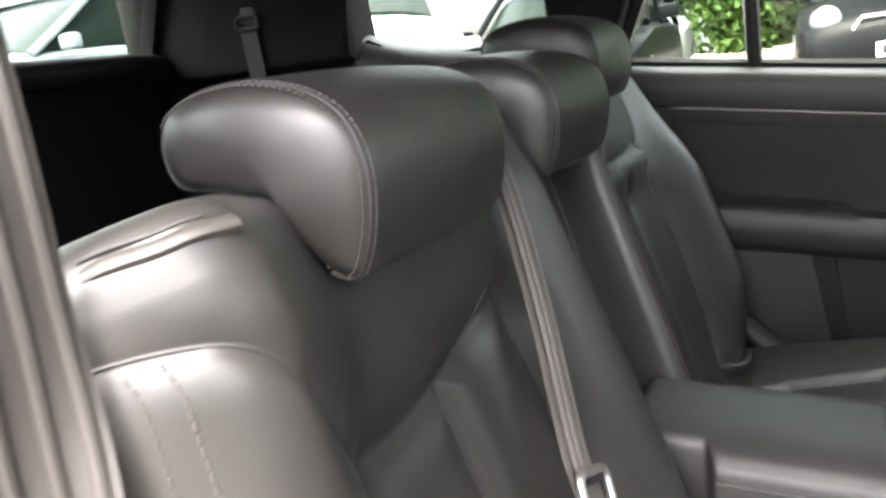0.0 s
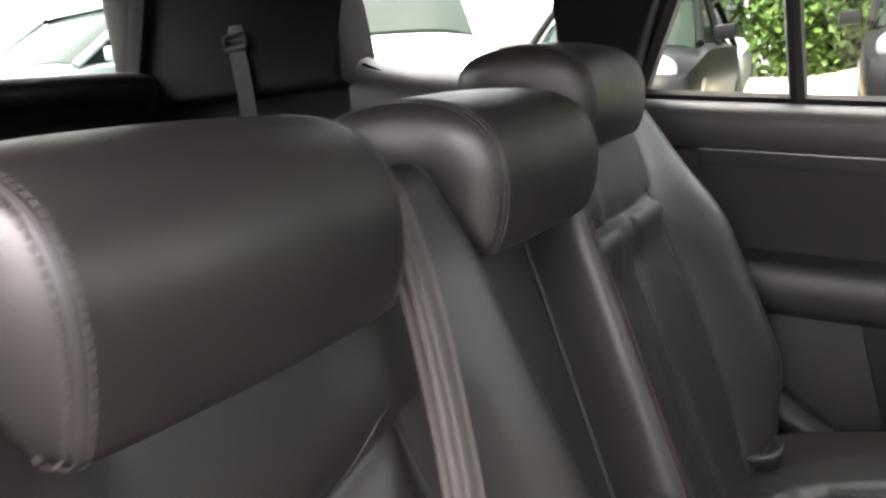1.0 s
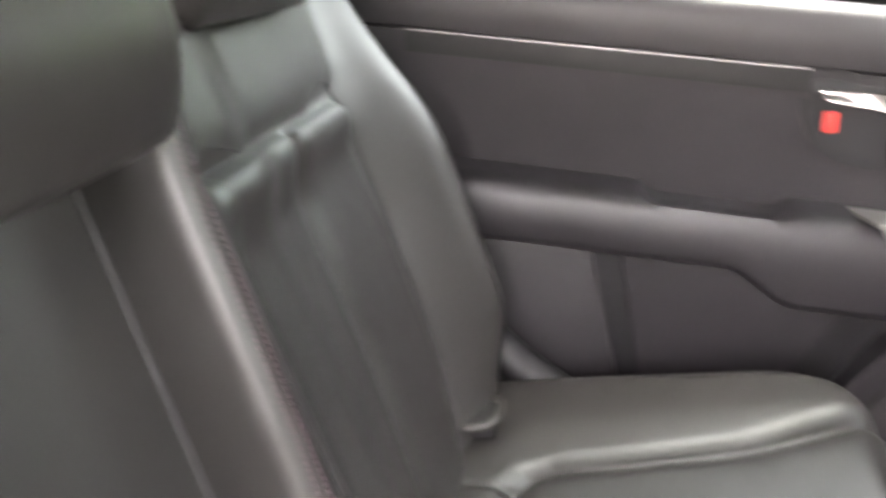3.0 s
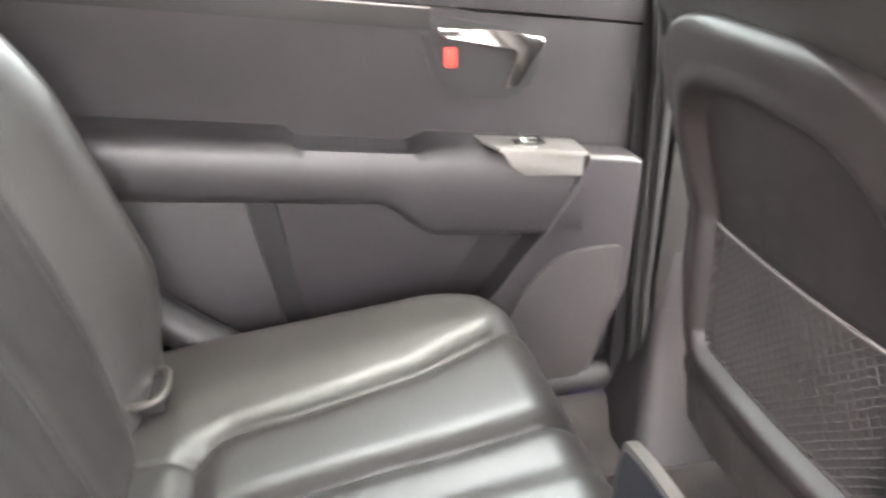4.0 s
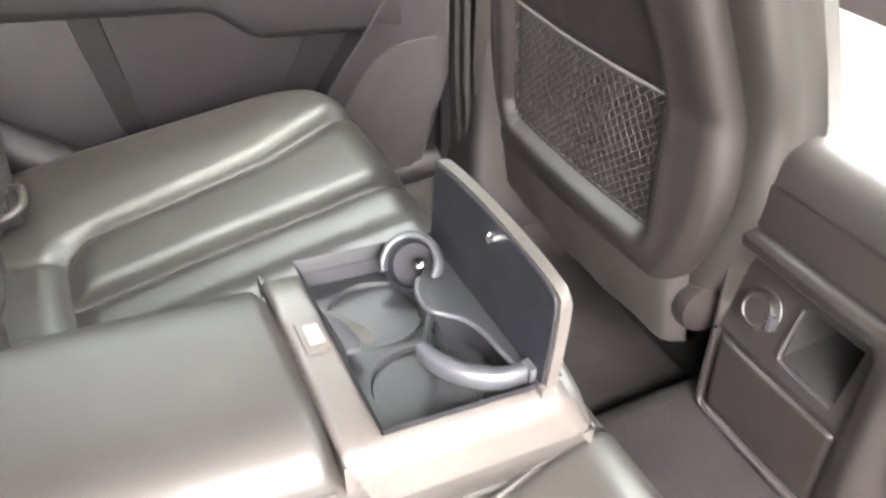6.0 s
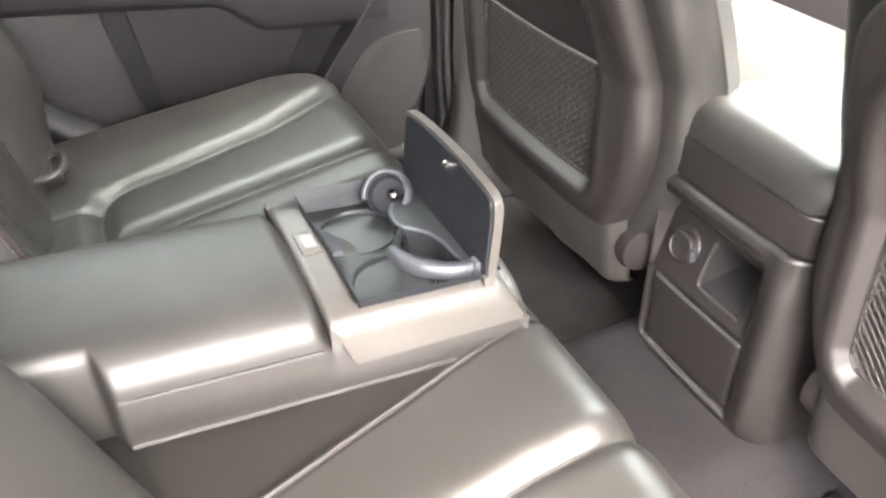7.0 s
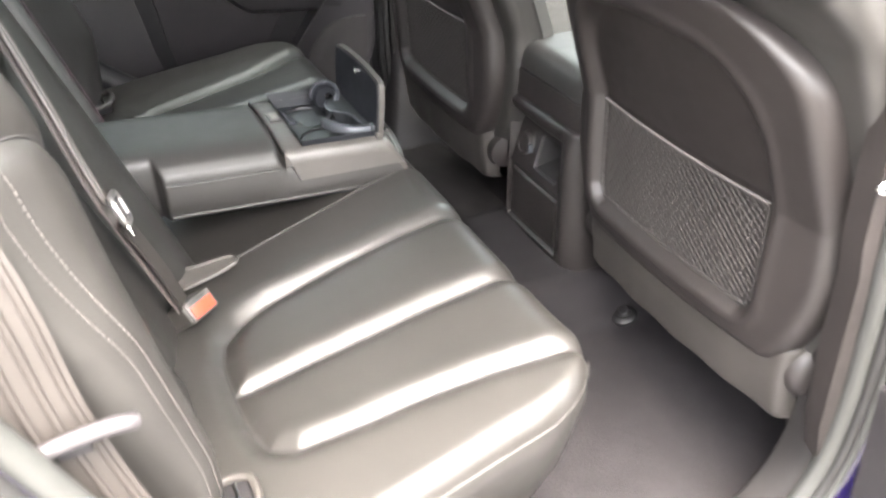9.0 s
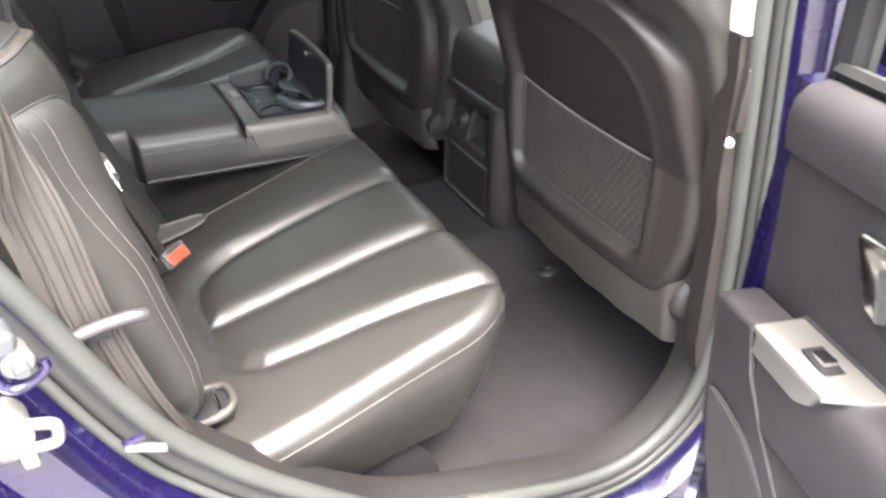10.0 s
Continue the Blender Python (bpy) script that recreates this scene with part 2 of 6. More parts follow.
def pad(name, v0, v1, lo, hi, nu, nv, height, put, skirt, mat, parent=None, label="", edge=(0.03, 0.03, 0.03, 0.03), hole=None, sharp=55):
    """A cushioned body: rows v from v0 to v1, each from lo(v) to hi(v); edge: radius at lo, hi, v0, v1; skirt(u, v, w) lists the places under a rim point."""
    def spread(n):
        t = np.linspace(0, 1, n)
        return 0.62 * t + 0.38 * (0.5 - 0.5 * np.cos(math.pi * t))
    vs = v0 + (v1 - v0) * spread(nv)
    fs = spread(nu)
    lov, hiv = np.array([lo(v) for v in vs]), np.array([hi(v) for v in vs])
    U = lov[:, None] + (hiv - lov)[:, None] * fs[None, :]
    V = np.repeat(vs[:, None], nu, 1)
    H = height(U, V)
    for dist, r in ((U - lov[:, None], edge[0]), (hiv[:, None] - U, edge[1]), (V - v0, edge[2]), (v1 - V, edge[3])):
        if r:
            c = np.clip(1 - dist / r, 0, 1)
            H = H - r * (1 - np.sqrt(np.clip(1 - c * c, 0, 1)))
    verts = [put(U[j, i], V[j, i], H[j, i]) for j in range(nv) for i in range(nu)]
    faces = []
    for j in range(nv - 1):
        for i in range(nu - 1):
            if hole and hole(U[j:j + 2, i:i + 2].mean(), V[j:j + 2, i:i + 2].mean()):
                continue
            a = j * nu + i
            faces.append((a, a + 1, a + nu + 1, a + nu))
    rim = [(0, i) for i in range(nu)] + [(j, nu - 1) for j in range(1, nv)] + [(nv - 1, i) for i in range(nu - 2, -1, -1)] + [(j, 0) for j in range(nv - 2, 0, -1)]
    if skirt:
        before = [j * nu + i for j, i in rim]
        steps = [skirt(U[j, i], V[j, i], H[j, i]) for j, i in rim]
        for k in range(len(steps[0])):
            base = len(verts)
            verts += [s[k] for s in steps]
            now = list(range(base, base + len(rim)))
            for q in range(len(rim)):
                p = (q + 1) % len(rim)
                faces.append((before[q], now[q], now[p], before[p]))
            before = now
        faces.append(tuple(before))
    return place(name, verts, faces, mat, parent, label, sharp=sharp)


def stitches(name, path, mat, parent, size=(0.0045, 0.0014, 0.0012), gap=0.0075, lift=(0, 0, 1)):
    """A row of short raised threads along a line."""
    path = [Vector(p) for p in path]
    verts, faces = [], []
    length, want = 0.0, 0.0
    for a, b in zip(path, path[1:]):
        d = b - a
        step = d.length
        if step < 1e-6:
            continue
        d /= step
        side = d.cross(Vector(lift))
        side = side.normalized() if side.length > 1e-4 else d.orthogonal().normalized()
        up = side.cross(d)
        while want <= length + step:
            c = a + d * (want - length)
            k = len(verts)
            for sx in (-1, 1):
                for sy in (-1, 1):
                    for sz in (-1, 1):
                        verts.append(c + d * (sx * size[0] / 2) + side * (sy * size[1] / 2) + up * (sz * size[2] / 2))
            for f in ((0, 1, 3, 2), (4, 6, 7, 5), (0, 4, 5, 1), (2, 3, 7, 6), (0, 2, 6, 4), (1, 5, 7, 3)):
                faces.append(tuple(k + q for q in f))
            want += gap
        length += step
    return place(name, verts, faces, mat, parent, smooth=False)


def ribbon(name, path, across, width, thick, mat, parent=None, label="", folds=0.0):
    """A flat band along a line, across gives its breadth's direction at each point."""
    path = [Vector(p) for p in path]
    rings = []
    k = len(path)
    for i, p in enumerate(path):
        d = (path[min(i + 1, k - 1)] - path[max(i - 1, 0)]).normalized()
        a = Vector(across[i] if isinstance(across, list) else across)
        a = (a - d * a.dot(d)).normalized()
        nrm = d.cross(a)
        ring = []
        for t in (-0.5, -0.46, -0.3, -0.1, 0.1, 0.3, 0.46, 0.5):
            ring.append(p + a * (t * width) + nrm * (thick / 2 + folds * math.sin(t * 14)))
        for t in (0.5, 0.46, 0.3, 0.1, -0.1, -0.3, -0.46, -0.5):
            ring.append(p + a * (t * width) + nrm * (-thick / 2 + folds * math.sin(t * 14)))
        rings.append(ring)
    return loft(name, rings, mat, parent, label)


# ---- structure: floor ----
def floor_height(x, y):
    d = np.abs(np.asarray(y) - (CY - 0.03))
    return 0.10 * (1 - ss(0.13, 0.21, d)) + 0.004 * np.sin(np.asarray(x) * 9) * np.sin(np.asarray(y) * 11)


floor = pad("floor", -0.72, 0.72, lambda v: 0.05, lambda v: 1.9, 80, 90, lambda u, v: floor_height(u, v),
            lambda u, v, h: Vector((u, v, h)), lambda u, v, h: [Vector((u, v, -0.08))], CARPET, edge=(0, 0, 0, 0))
tagged(floor, "charcoal carpeted car floor with a raised middle tunnel", "floor", kind="structure")


# ---- rear bench ----
def back(y, s, n):
    """A place on the rear backrests: s up along them, n out of their front."""
    return Vector((0.10 - 0.313 * s + 0.95 * n, y, 0.30 + 0.95 * s + 0.313 * n))


def split(x):
    return 0.17 - 0.22 * (x - 0.10)


CUSHION_SEAMS = {
    -1: [[(0.243, 0.545), (0.245, 0.43), (0.255, 0.32), (0.270, 0.22), (0.290, 0.175), (0.315, 0.148), (0.36, 0.136), (0.42, 0.135), (0.48, 0.138), (0.525, 0.150), (0.545, 0.18), (0.552, 0.25), (0.556, 0.33), (0.566, 0.41), (0.586, 0.52), (0.592, 0.545)],
         [(0.414, 0.545), (0.412, 0.40), (0.415, 0.25), (0.420, 0.136)]],
    1: [[(0.10, 0.150), (0.20, 0.147), (0.29, 0.146), (0.40, 0.143), (0.43, 0.146), (0.455, 0.160), (0.470, 0.185), (0.475, 0.27), (0.487, 0.40), (0.522, 0.50), (0.545, 0.545)],
        [(0.349, 0.545), (0.342, 0.43), (0.344, 0.31), (0.338, 0.145)],
        [(0.43, 0.147), (0.445, 0.05)]]}


def cushion(side, seat):
    def hi(x):
        r = 0.13
        out = 0.695 - 0.03 * ss(0.1, 0.5, x)
        return out - (r - math.sqrt(max(r * r - max(0.0, x - (0.548 - r)) ** 2, 0.0004)))

    def lo(x):
        return split(x) + 0.004 if side < 0 else -split(x)

    def height(d, x):
        h = 0.288 + 0.165 * (x - 0.10) - 0.25 * np.clip(x - 0.40, 0, 1) ** 2
        seam = np.minimum(near(CUSHION_SEAMS[side][0], d, x), near(CUSHION_SEAMS[side][1], d, x))
        h = h + (0.009 if side > 0 else 0.012) * (1 - np.exp(-(seam / 0.017) ** 2)) - 0.003 * np.exp(-(seam / 0.005) ** 2)
        inside = ss(0.24, 0.28, d) * (1 - ss(0.49, 0.57, d)) * ss(0.12, 0.16, x)
        h = h - 0.006 * inside
        h = h - 0.022 * (1 - ss(-0.02, 0.12, d)) * (1 - ss(0.2, 0.5, x))
        if side > 0:
            rear = near(CUSHION_SEAMS[side][2], d, x)
            h = h - 0.003 * np.exp(-(rear / 0.007) ** 2)
        return h

    def under(d, x, h):
        inward = 0.05 * ss(0.5, 0.68, d)
        return [Vector((x, CY + side * d, h - 0.03)), Vector((x - 0.01 * ss(0.4, 0.5, x), CY + side * (d - inward * 0.5), 0.20)),
                Vector((x - 0.035 * ss(0.4, 0.5, x), CY + side * (d - inward), 0.12))]

    ob = pad("cushion", 0.03, 0.548, lo, hi, 260 if side > 0 else 200, 170, height, lambda d, x, h: Vector((x, CY + side * d, h)), under, LEATHER, seat,
             edge=(0.012 if side < 0 else 0.0, 0.030 if side < 0 else 0.045, 0.03, 0.055))
    for line in CUSHION_SEAMS[side][:2]:
        dense = [p for p in curve([(a, b, 0) for a, b in line], 90) if p.y < 0.50]
        hs = height(np.array([p.x for p in dense]), np.array([p.y for p in dense]))
        tube("seam", [Vector((p.y, CY + side * p.x, float(h) + 0.0002)) for p, h in zip(dense, hs)], 0.0013, SEAM, ob, n=6)
    rim = [(hi(x) - 0.004, x) for x in np.linspace(0.06, 0.53, 40)]
    line = [Vector((x, CY + side * (d + 0.004), 0.288 + 0.165 * (x - 0.10) - 0.25 * max(x - 0.40, 0) ** 2 + 0.013 - (0.030 if side < 0 else 0.045))) for d, x in rim]
    tube("piping", line, 0.0011, LEATHER_DULL, ob, "leather piping along the side edge")
    low = [p + Vector((0, side * -0.001, -0.009)) for p in line]
    stitches("stitching", low, THREAD, ob, lift=(0, side, 0), size=(0.004, 0.001, 0.001), gap=0.007)
    edge_line = [Vector((x, CY + side * lo(x), float(height(np.array(lo(x) + 0.006), np.array(x))) - 0.004)) for x in np.linspace(0.10, 0.52, 30)]
    if side < 0:
        tube("edge_piping", edge_line, 0.0032, LEATHER_DULL, ob, "raised piping along the split")
    return ob


BENCH = "rear bench seats"
seat_left = thing("rear_seat", "wide black leather rear seat with folded-down centre armrest", "car seat", (0.3, CY + 0.3, 0.1), BENCH)
seat_right = thing("rear_seat", "narrow black leather rear seat beside the open door", "car seat", (0.3, CY - 0.4, 0.1), BENCH)
cushion(1, seat_left)
cushion(-1, seat_right)

BACK_SEAMS = {
    1: [[(0.135, -0.02), (0.145, 0.20), (0.156, 0.444), (0.28, 0.442), (0.366, 0.442), (0.45, 0.444), (0.524, 0.450), (0.542, 0.30), (0.535, 0.10), (0.49, -0.02)],
        [(0.366, 0.434), (0.37, 0.20), (0.355, -0.02)]],
    -1: [[(0.180, -0.02), (0.215, 0.20), (0.250, 0.402), (0.30, 0.388), (0.37, 0.368), (0.44, 0.360), (0.53, 0.362), (0.548, 0.25), (0.53, 0.10), (0.49, -0.02)],
         [(0.37, 0.368), (0.365, 0.20), (0.345, -0.02)],
         [(0.53, 0.362), (0.56, 0.385), (0.598, 0.415), (0.62, 0.45), (0.64, 0.48), (0.66, 0.498), (0.69, 0.51), (0.72, 0.513)]]}


def backrest(side, seat):
    top = 0.598 if side > 0 else 0.572

    def hi(s):
        out = 0.668 - 0.015 * ss(0.2, 0.5, s) - 0.05 * (1 - ss(-0.06, 0.08, s))
        if side < 0:
            out = 0.660 + 0.032 * ss(0.10, 0.36, s) - 0.080 * (1 - ss(-0.05, 0.11, s))
        if side > 0:
            return float(np.interp(s, [-0.06, 0.0, 0.10, 0.42, 0.47, 0.51, 0.55, 0.585, 0.598], [0.618, 0.645, 0.668, 0.666, 0.652, 0.634, 0.608, 0.575, 0.555]))
        r = 0.032
        return out - (r - math.sqrt(max(r * r - max(0.0, s - (top - r)) ** 2, 0.0001)))

    def height(d, s):
        if side > 0:
            wing = 0.066 * (1 - 0.55 * ss(0.34, 0.52, s)) * (0.25 + 0.75 * ss(-0.02, 0.15, s))
        else:
            wing = np.interp(s, [-0.05, 0.0, 0.13, 0.28, 0.36, 0.44, 0.48, 0.53, 0.58], [-0.012, 0.000, 0.036, 0.058, 0.070, 0.078, 0.082, 0.087, 0.084])
        if side > 0:
            n = -0.016 * ss(0.24, 0.32, d) + wing * ss(0.53, 0.62, d)
        else:
            k = ss(0.34, 0.47, s)
            n = -0.016 * ss(0.24, 0.32, d) * (1 - 0.8 * k) + wing * ((1 - k) * ss(0.49, 0.64, d) + k * ss(0.45, 0.66, d))
        seam = np.minimum(near(BACK_SEAMS[side][0], d, s), near(BACK_SEAMS[side][1], d, s))
        if side < 0:
            seam = np.minimum(seam, near(BACK_SEAMS[side][2], d, s) + 0.010)
        n = n + (0.0045 if side > 0 else 0.009) * (1 - np.exp(-(seam / 0.020) ** 2)) - 0.004 * np.exp(-(seam / 0.008) ** 2)
        inside = ss(0.17, 0.21, d) * (1 - ss(0.50, 0.56, d)) * (1 - ss(0.36, 0.42, s))
        if side > 0:
            # padded panels swell out just under the cross seam
            span = ss(0.165, 0.195, d) * (1 - ss(0.495, 0.522, d)) * (1 - 0.35 * np.exp(-((d - 0.366) / 0.008) ** 2))
            n = n + 0.013 * span * np.where(s < 0.442, np.exp(-((s - 0.428) / 0.030) ** 2), 0.0) * (1 - ss(0.432, 0.443, s))
        n = n - 0.008 * inside + (0.026 * (1 - ss(0.14, 0.20, d)) if side > 0 else 0.036 * (1 - ss(0.12, 0.23, d)))
        return n - (0.008 * ss(0.47, 0.56, s) + 0.034 * ss(0.28, 0.46, s) * ss(0.620, 0.692, d) if side < 0 else 0.0)

    def lo(s):
        return 0.095 + 0.10 * max(0.0, s - 0.16)

    def surface(d, s):
        n = float(height(np.array([d]), np.array([s]))[0])
        for gap, r in ((d - lo(s), 0.022), (hi(s) - d, 0.05 if side > 0 else 0.040), (top - s, 0.055 if side > 0 else 0.026)):
            c = min(1.0, max(0.0, 1 - gap / r))
            n -= r * (1 - math.sqrt(1 - c * c))
        return n

    def up(d, s):
        # the outer shoulder of the wide seat rises beside the headrest
        if side < 0:
            return s - 0.023 * float(ss(0.43, 0.50, d)) * float(ss(0.40, 0.572, s))
        return s + (0.045 * float(ss(0.44, 0.598, s)) * float(ss(0.40, 0.53, d)) if side > 0 else 0.0)

    def under(d, s, n):
        return [back(CY + side * d, up(d, s), n - 0.02), back(CY + side * d, up(d, s), -0.08)]

    ob = pad("backrest", -0.055, top, lo, hi, 190, 190, height, lambda d, s, n: back(CY + side * d, up(d, s), n), under, LEATHER, seat,
             edge=(0.022, 0.05 if side > 0 else 0.040, 0.03, 0.055 if side > 0 else 0.026))
    tube("recess_gap", [back(CY + side * (lo(s) - 0.001), s, -0.0455) for s in np.linspace(-0.02, 0.52, 40)], 0.0026, SEAM, ob, n=6)
    for line in BACK_SEAMS[side][:2 if side > 0 else 3]:
        dense = [p for p in curve([(a, b, 0) for a, b in line], 90) if p.y > -0.01]
        dense = [p for p in dense if p.x < hi(p.y) - 0.001]
        tube("seam", [back(CY + side * p.x, up(p.x, p.y), surface(p.x, p.y) + 0.0002) for p in dense], 0.0012, SEAM, ob, n=6)
    if side > 0:
        for off in (0.010, 0.018):
            path = []
            for s in np.linspace(0.0, 0.53, 70):
                path.append(back(CY + lo(s) + off, s, surface(lo(s) + off, s) + 0.0006))
            stitches("stitching", path, THREAD_RED, ob, lift=(0.95, 0, 0.313), size=(0.0036, 0.0010, 0.0010), gap=0.0056)
    for off in ((-0.005, 0.000) if side > 0 else (-0.004, 0.006)):
        path = []
        for s in np.linspace(0.0, 0.50, 80):
            d = hi(s) - off - 0.012
            path.append(back(CY + side * d, up(d, s), surface(d, s) + 0.0006))
        stitches("stitching", path, THREAD, ob, lift=(0.95, 0, 0.313), size=(0.0040, 0.0014, 0.0012) if side < 0 else (0.0036, 0.0011, 0.0010), gap=0.0058 if side < 0 else 0.0056)
    return ob


backrest(1, seat_left)
backrest(-1, seat_right)

pad("recess_panel", -0.06, 0.53, lambda s: -0.135, lambda s: 0.165, 40, 60, lambda d, s: -0.050 + 0.006 * np.cos(d * 9), lambda d, s, n: back(CY + d, s, n),
    lambda d, s, n: [back(CY + d, s, -0.10)], LEATHER_DULL, seat_left, "leather panel in the armrest recess", edge=(0.008, 0.008, 0.02, 0.02))


# headrests
HEAD = [(-0.172, 0.845), (-0.160, 0.868), (-0.125, 0.880), (-0.080, 0.883), (-0.040, 0.876), (-0.012, 0.858), (0.000, 0.830), (0.000, 0.800), (-0.006, 0.775), (-0.016, 0.757),
        (-0.030, 0.760), (-0.042, 0.785), (-0.058, 0.803), (-0.090, 0.812), (-0.130, 0.816), (-0.162, 0.822)]


def headrest(y0, y1, lift, seat, label, shift=0.0, deep=1.0):
    shape = curve([(x if x > -0.08 else -0.08 + (x + 0.08) * deep, 0, z) for x, z in HEAD], 64, closed=True)
    move = Vector((shift, 0, lift))
    mid = Vector((-0.075, 0, 0.842))
    w = y1 - y0
    rings = []
    for k in range(29):
        f = k / 28
        e = min(f, 1 - f) * w
        g = 1.0
        if e < 0.012:
            g = 1 - 0.16 * (1 - math.sqrt(max(0.0, 1 - (1 - e / 0.012) ** 2)))
        bow = 0.010 * (1 - (2 * f - 1) ** 2)
        rings.append([mid + (p - mid) * g + move + Vector((bow * ss(-0.06, 0.0, p.x), y0 + f * w, 0.004 * (1 - (2 * f - 1) ** 2) * ss(0.84, 0.87, p.z))) for p in shape])
    first = [mid + (p - mid) * 0.6 + move + Vector((0, y0 - 0.006, 0)) for p in shape]
    last = [mid + (p - mid) * 0.6 + move + Vector((0, y1 + 0.006, 0)) for p in shape]
    core = [mid + (p - mid) * 0.05 + move + Vector((0, y0 - 0.008, 0)) for p in shape]
    core2 = [mid + (p - mid) * 0.05 + move + Vector((0, y1 + 0.008, 0)) for p in shape]
    ob = loft("headrest", [core, first] + rings + [last, core2], LEATHER, seat, label, sharp=75)
    def on(p, y, out):
        f = (y - y0) / w
        e = min(f, 1 - f) * w
        shrink = 1 - 0.16 * (1 - math.sqrt(max(0.0, 1 - (1 - e / 0.012) ** 2))) if e < 0.012 else 1.0
        g = mid + (p - mid) * (shrink + out / (p - mid).length)
        bow = 0.010 * (1 - (2 * f - 1) ** 2)
        return g + move + Vector((bow * float(ss(-0.06, 0.0, p.x)), y, 0.004 * (1 - (2 * f - 1) ** 2) * float(ss(0.84, 0.87, p.z))))

    for y, inward in ((y0, 1), (y1, -1)):
        for off in ((0.004, 0.013) if inward > 0 else (0.009,)):
            stitches("stitching", [on(p, y + inward * off, 0.0004) for p in shape[3:46]], THREAD, ob, lift=(0, 1, 0), size=(0.0036, 0.0010, 0.0012), gap=0.0052)
        tube("seam_welt", [on(p, y + inward * 0.0085, -0.0003) for p in shape], 0.0009, SEAM, ob, closed=True, n=6)
    return ob


headrest(-0.525, -0.275, 0.006, seat_right, "outer headrest with double stitching", 0.0, 0.8)
headrest(-0.140, 0.105, 0.008, seat_left, "middle headrest lowered onto the backrest")
headrest(0.222, 0.470, 0.058, seat_left, "outer headrest raised a little", -0.045)

# centre armrest, folded down

def arm_top(x):
    return 0.470 - 0.075 * (x - 0.08)


def arm_low(x):
    return 0.366 - 0.075 * (x - 0.08)


TX0, TX1, TY0, TY1 = 0.346, 0.480, -0.101, 0.094
arm = pad("armrest", 0.035, 0.512, lambda x: -0.112 + 0.022 * (1 - float(ss(0.122, 0.134, x))), lambda x: 0.100 - 0.022 * (1 - float(ss(0.122, 0.134, x))), 60, 150,
          lambda y, x: arm_top(x) - 0.018 * ss(0.300, 0.316, x) - 0.022 * np.clip((y + 0.006) / 0.1, -1, 1) ** 4,
          lambda y, x, h: Vector((x, y, h)), lambda y, x, h: [Vector((x, y * 1.02, h - 0.02)), Vector((x, y * 1.02, arm_low(x) + 0.012)), Vector((x - 0.006 * ss(0.3, 0.5, x), y * 0.94, arm_low(x)))],
          LEATHER_DULL, seat_left, "folded-down leather armrest with open cup tray", edge=(0.014, 0.014, 0.012, 0.02),
          hole=lambda y, x: TX0 - 0.006 < x < TX1 + 0.006 and TY0 - 0.005 < y < TY1 + 0.005)
for y in (-0.1135, 0.1015):
    tube("piping", [Vector((x, y, arm_top(x) - 0.043)) for x in np.linspace(0.135, 0.305, 14)], 0.0025, LEATHER_DULL, arm)
    tube("low_piping", [Vector((x, y * 1.0, arm_low(x) + 0.010)) for x in np.linspace(0.135, 0.505, 24)], 0.0025, LEATHER_DULL, arm)


def cap_side(y, x, h):
    low = 0.388 - 0.05 * (x - 0.3) + 0.05 * (1 - ss(0.312, 0.335, x))
    return [Vector((x, y, h - 0.006)), Vector((x, y * 1.005, low)), Vector((x, y * 0.97, low - 0.002))]


pad("tray_surround", 0.312, 0.510, lambda x: -0.1165, lambda x: 0.1045, 52, 50, lambda y, x: arm_top(x) - 0.008 - 0.03 * ss(0.475, 0.51, x) - 0.012 * np.clip(np.abs(y + 0.006) / 0.108, 0, 1) ** 5,
    lambda y, x, h: Vector((x, y, h)), cap_side, CAP, arm, "greige plastic surround of the tray", edge=(0.012, 0.012, 0.006, 0.02),
    hole=lambda y, x: TX0 < x < TX1 and TY0 < y < TY1)
bm = bmesh.new()
rim = [bm.verts.new((x, y, arm_top(x) - 0.004)) for x, y in ((TX0 - 0.004, TY0 - 0.004), (TX1 + 0.004, TY0 - 0.004), (TX1 + 0.004, TY1 + 0.004), (TX0 - 0.004, TY1 + 0.004))]
inner = [bm.verts.new((x, y, arm_top(x) - 0.010)) for x, y in ((TX0, TY0), (TX1, TY0), (TX1, TY1), (TX0, TY1))]
deep = [bm.verts.new((x, y, arm_low(x) + 0.010)) for x, y in ((TX0 + 0.006, TY0 + 0.006), (TX1 - 0.004, TY0 + 0.006), (TX1 - 0.004, TY1 - 0.006), (TX0 + 0.006, TY1 - 0.006))]
for a, b in ((rim, inner), (inner, deep)):
    for i in range(4):
        bm.faces.new((a[i], a[(i + 1) % 4], b[(i + 1) % 4], b[i]))
bm.faces.new(deep)
tray = part("cup_tray", bm, TRAY_DARK, arm, "blue-grey plastic cup tray")

# cup tray details and lid
def deck(a, b, h):
    return Vector((a, b, arm_top(a) - 0.012 + h))


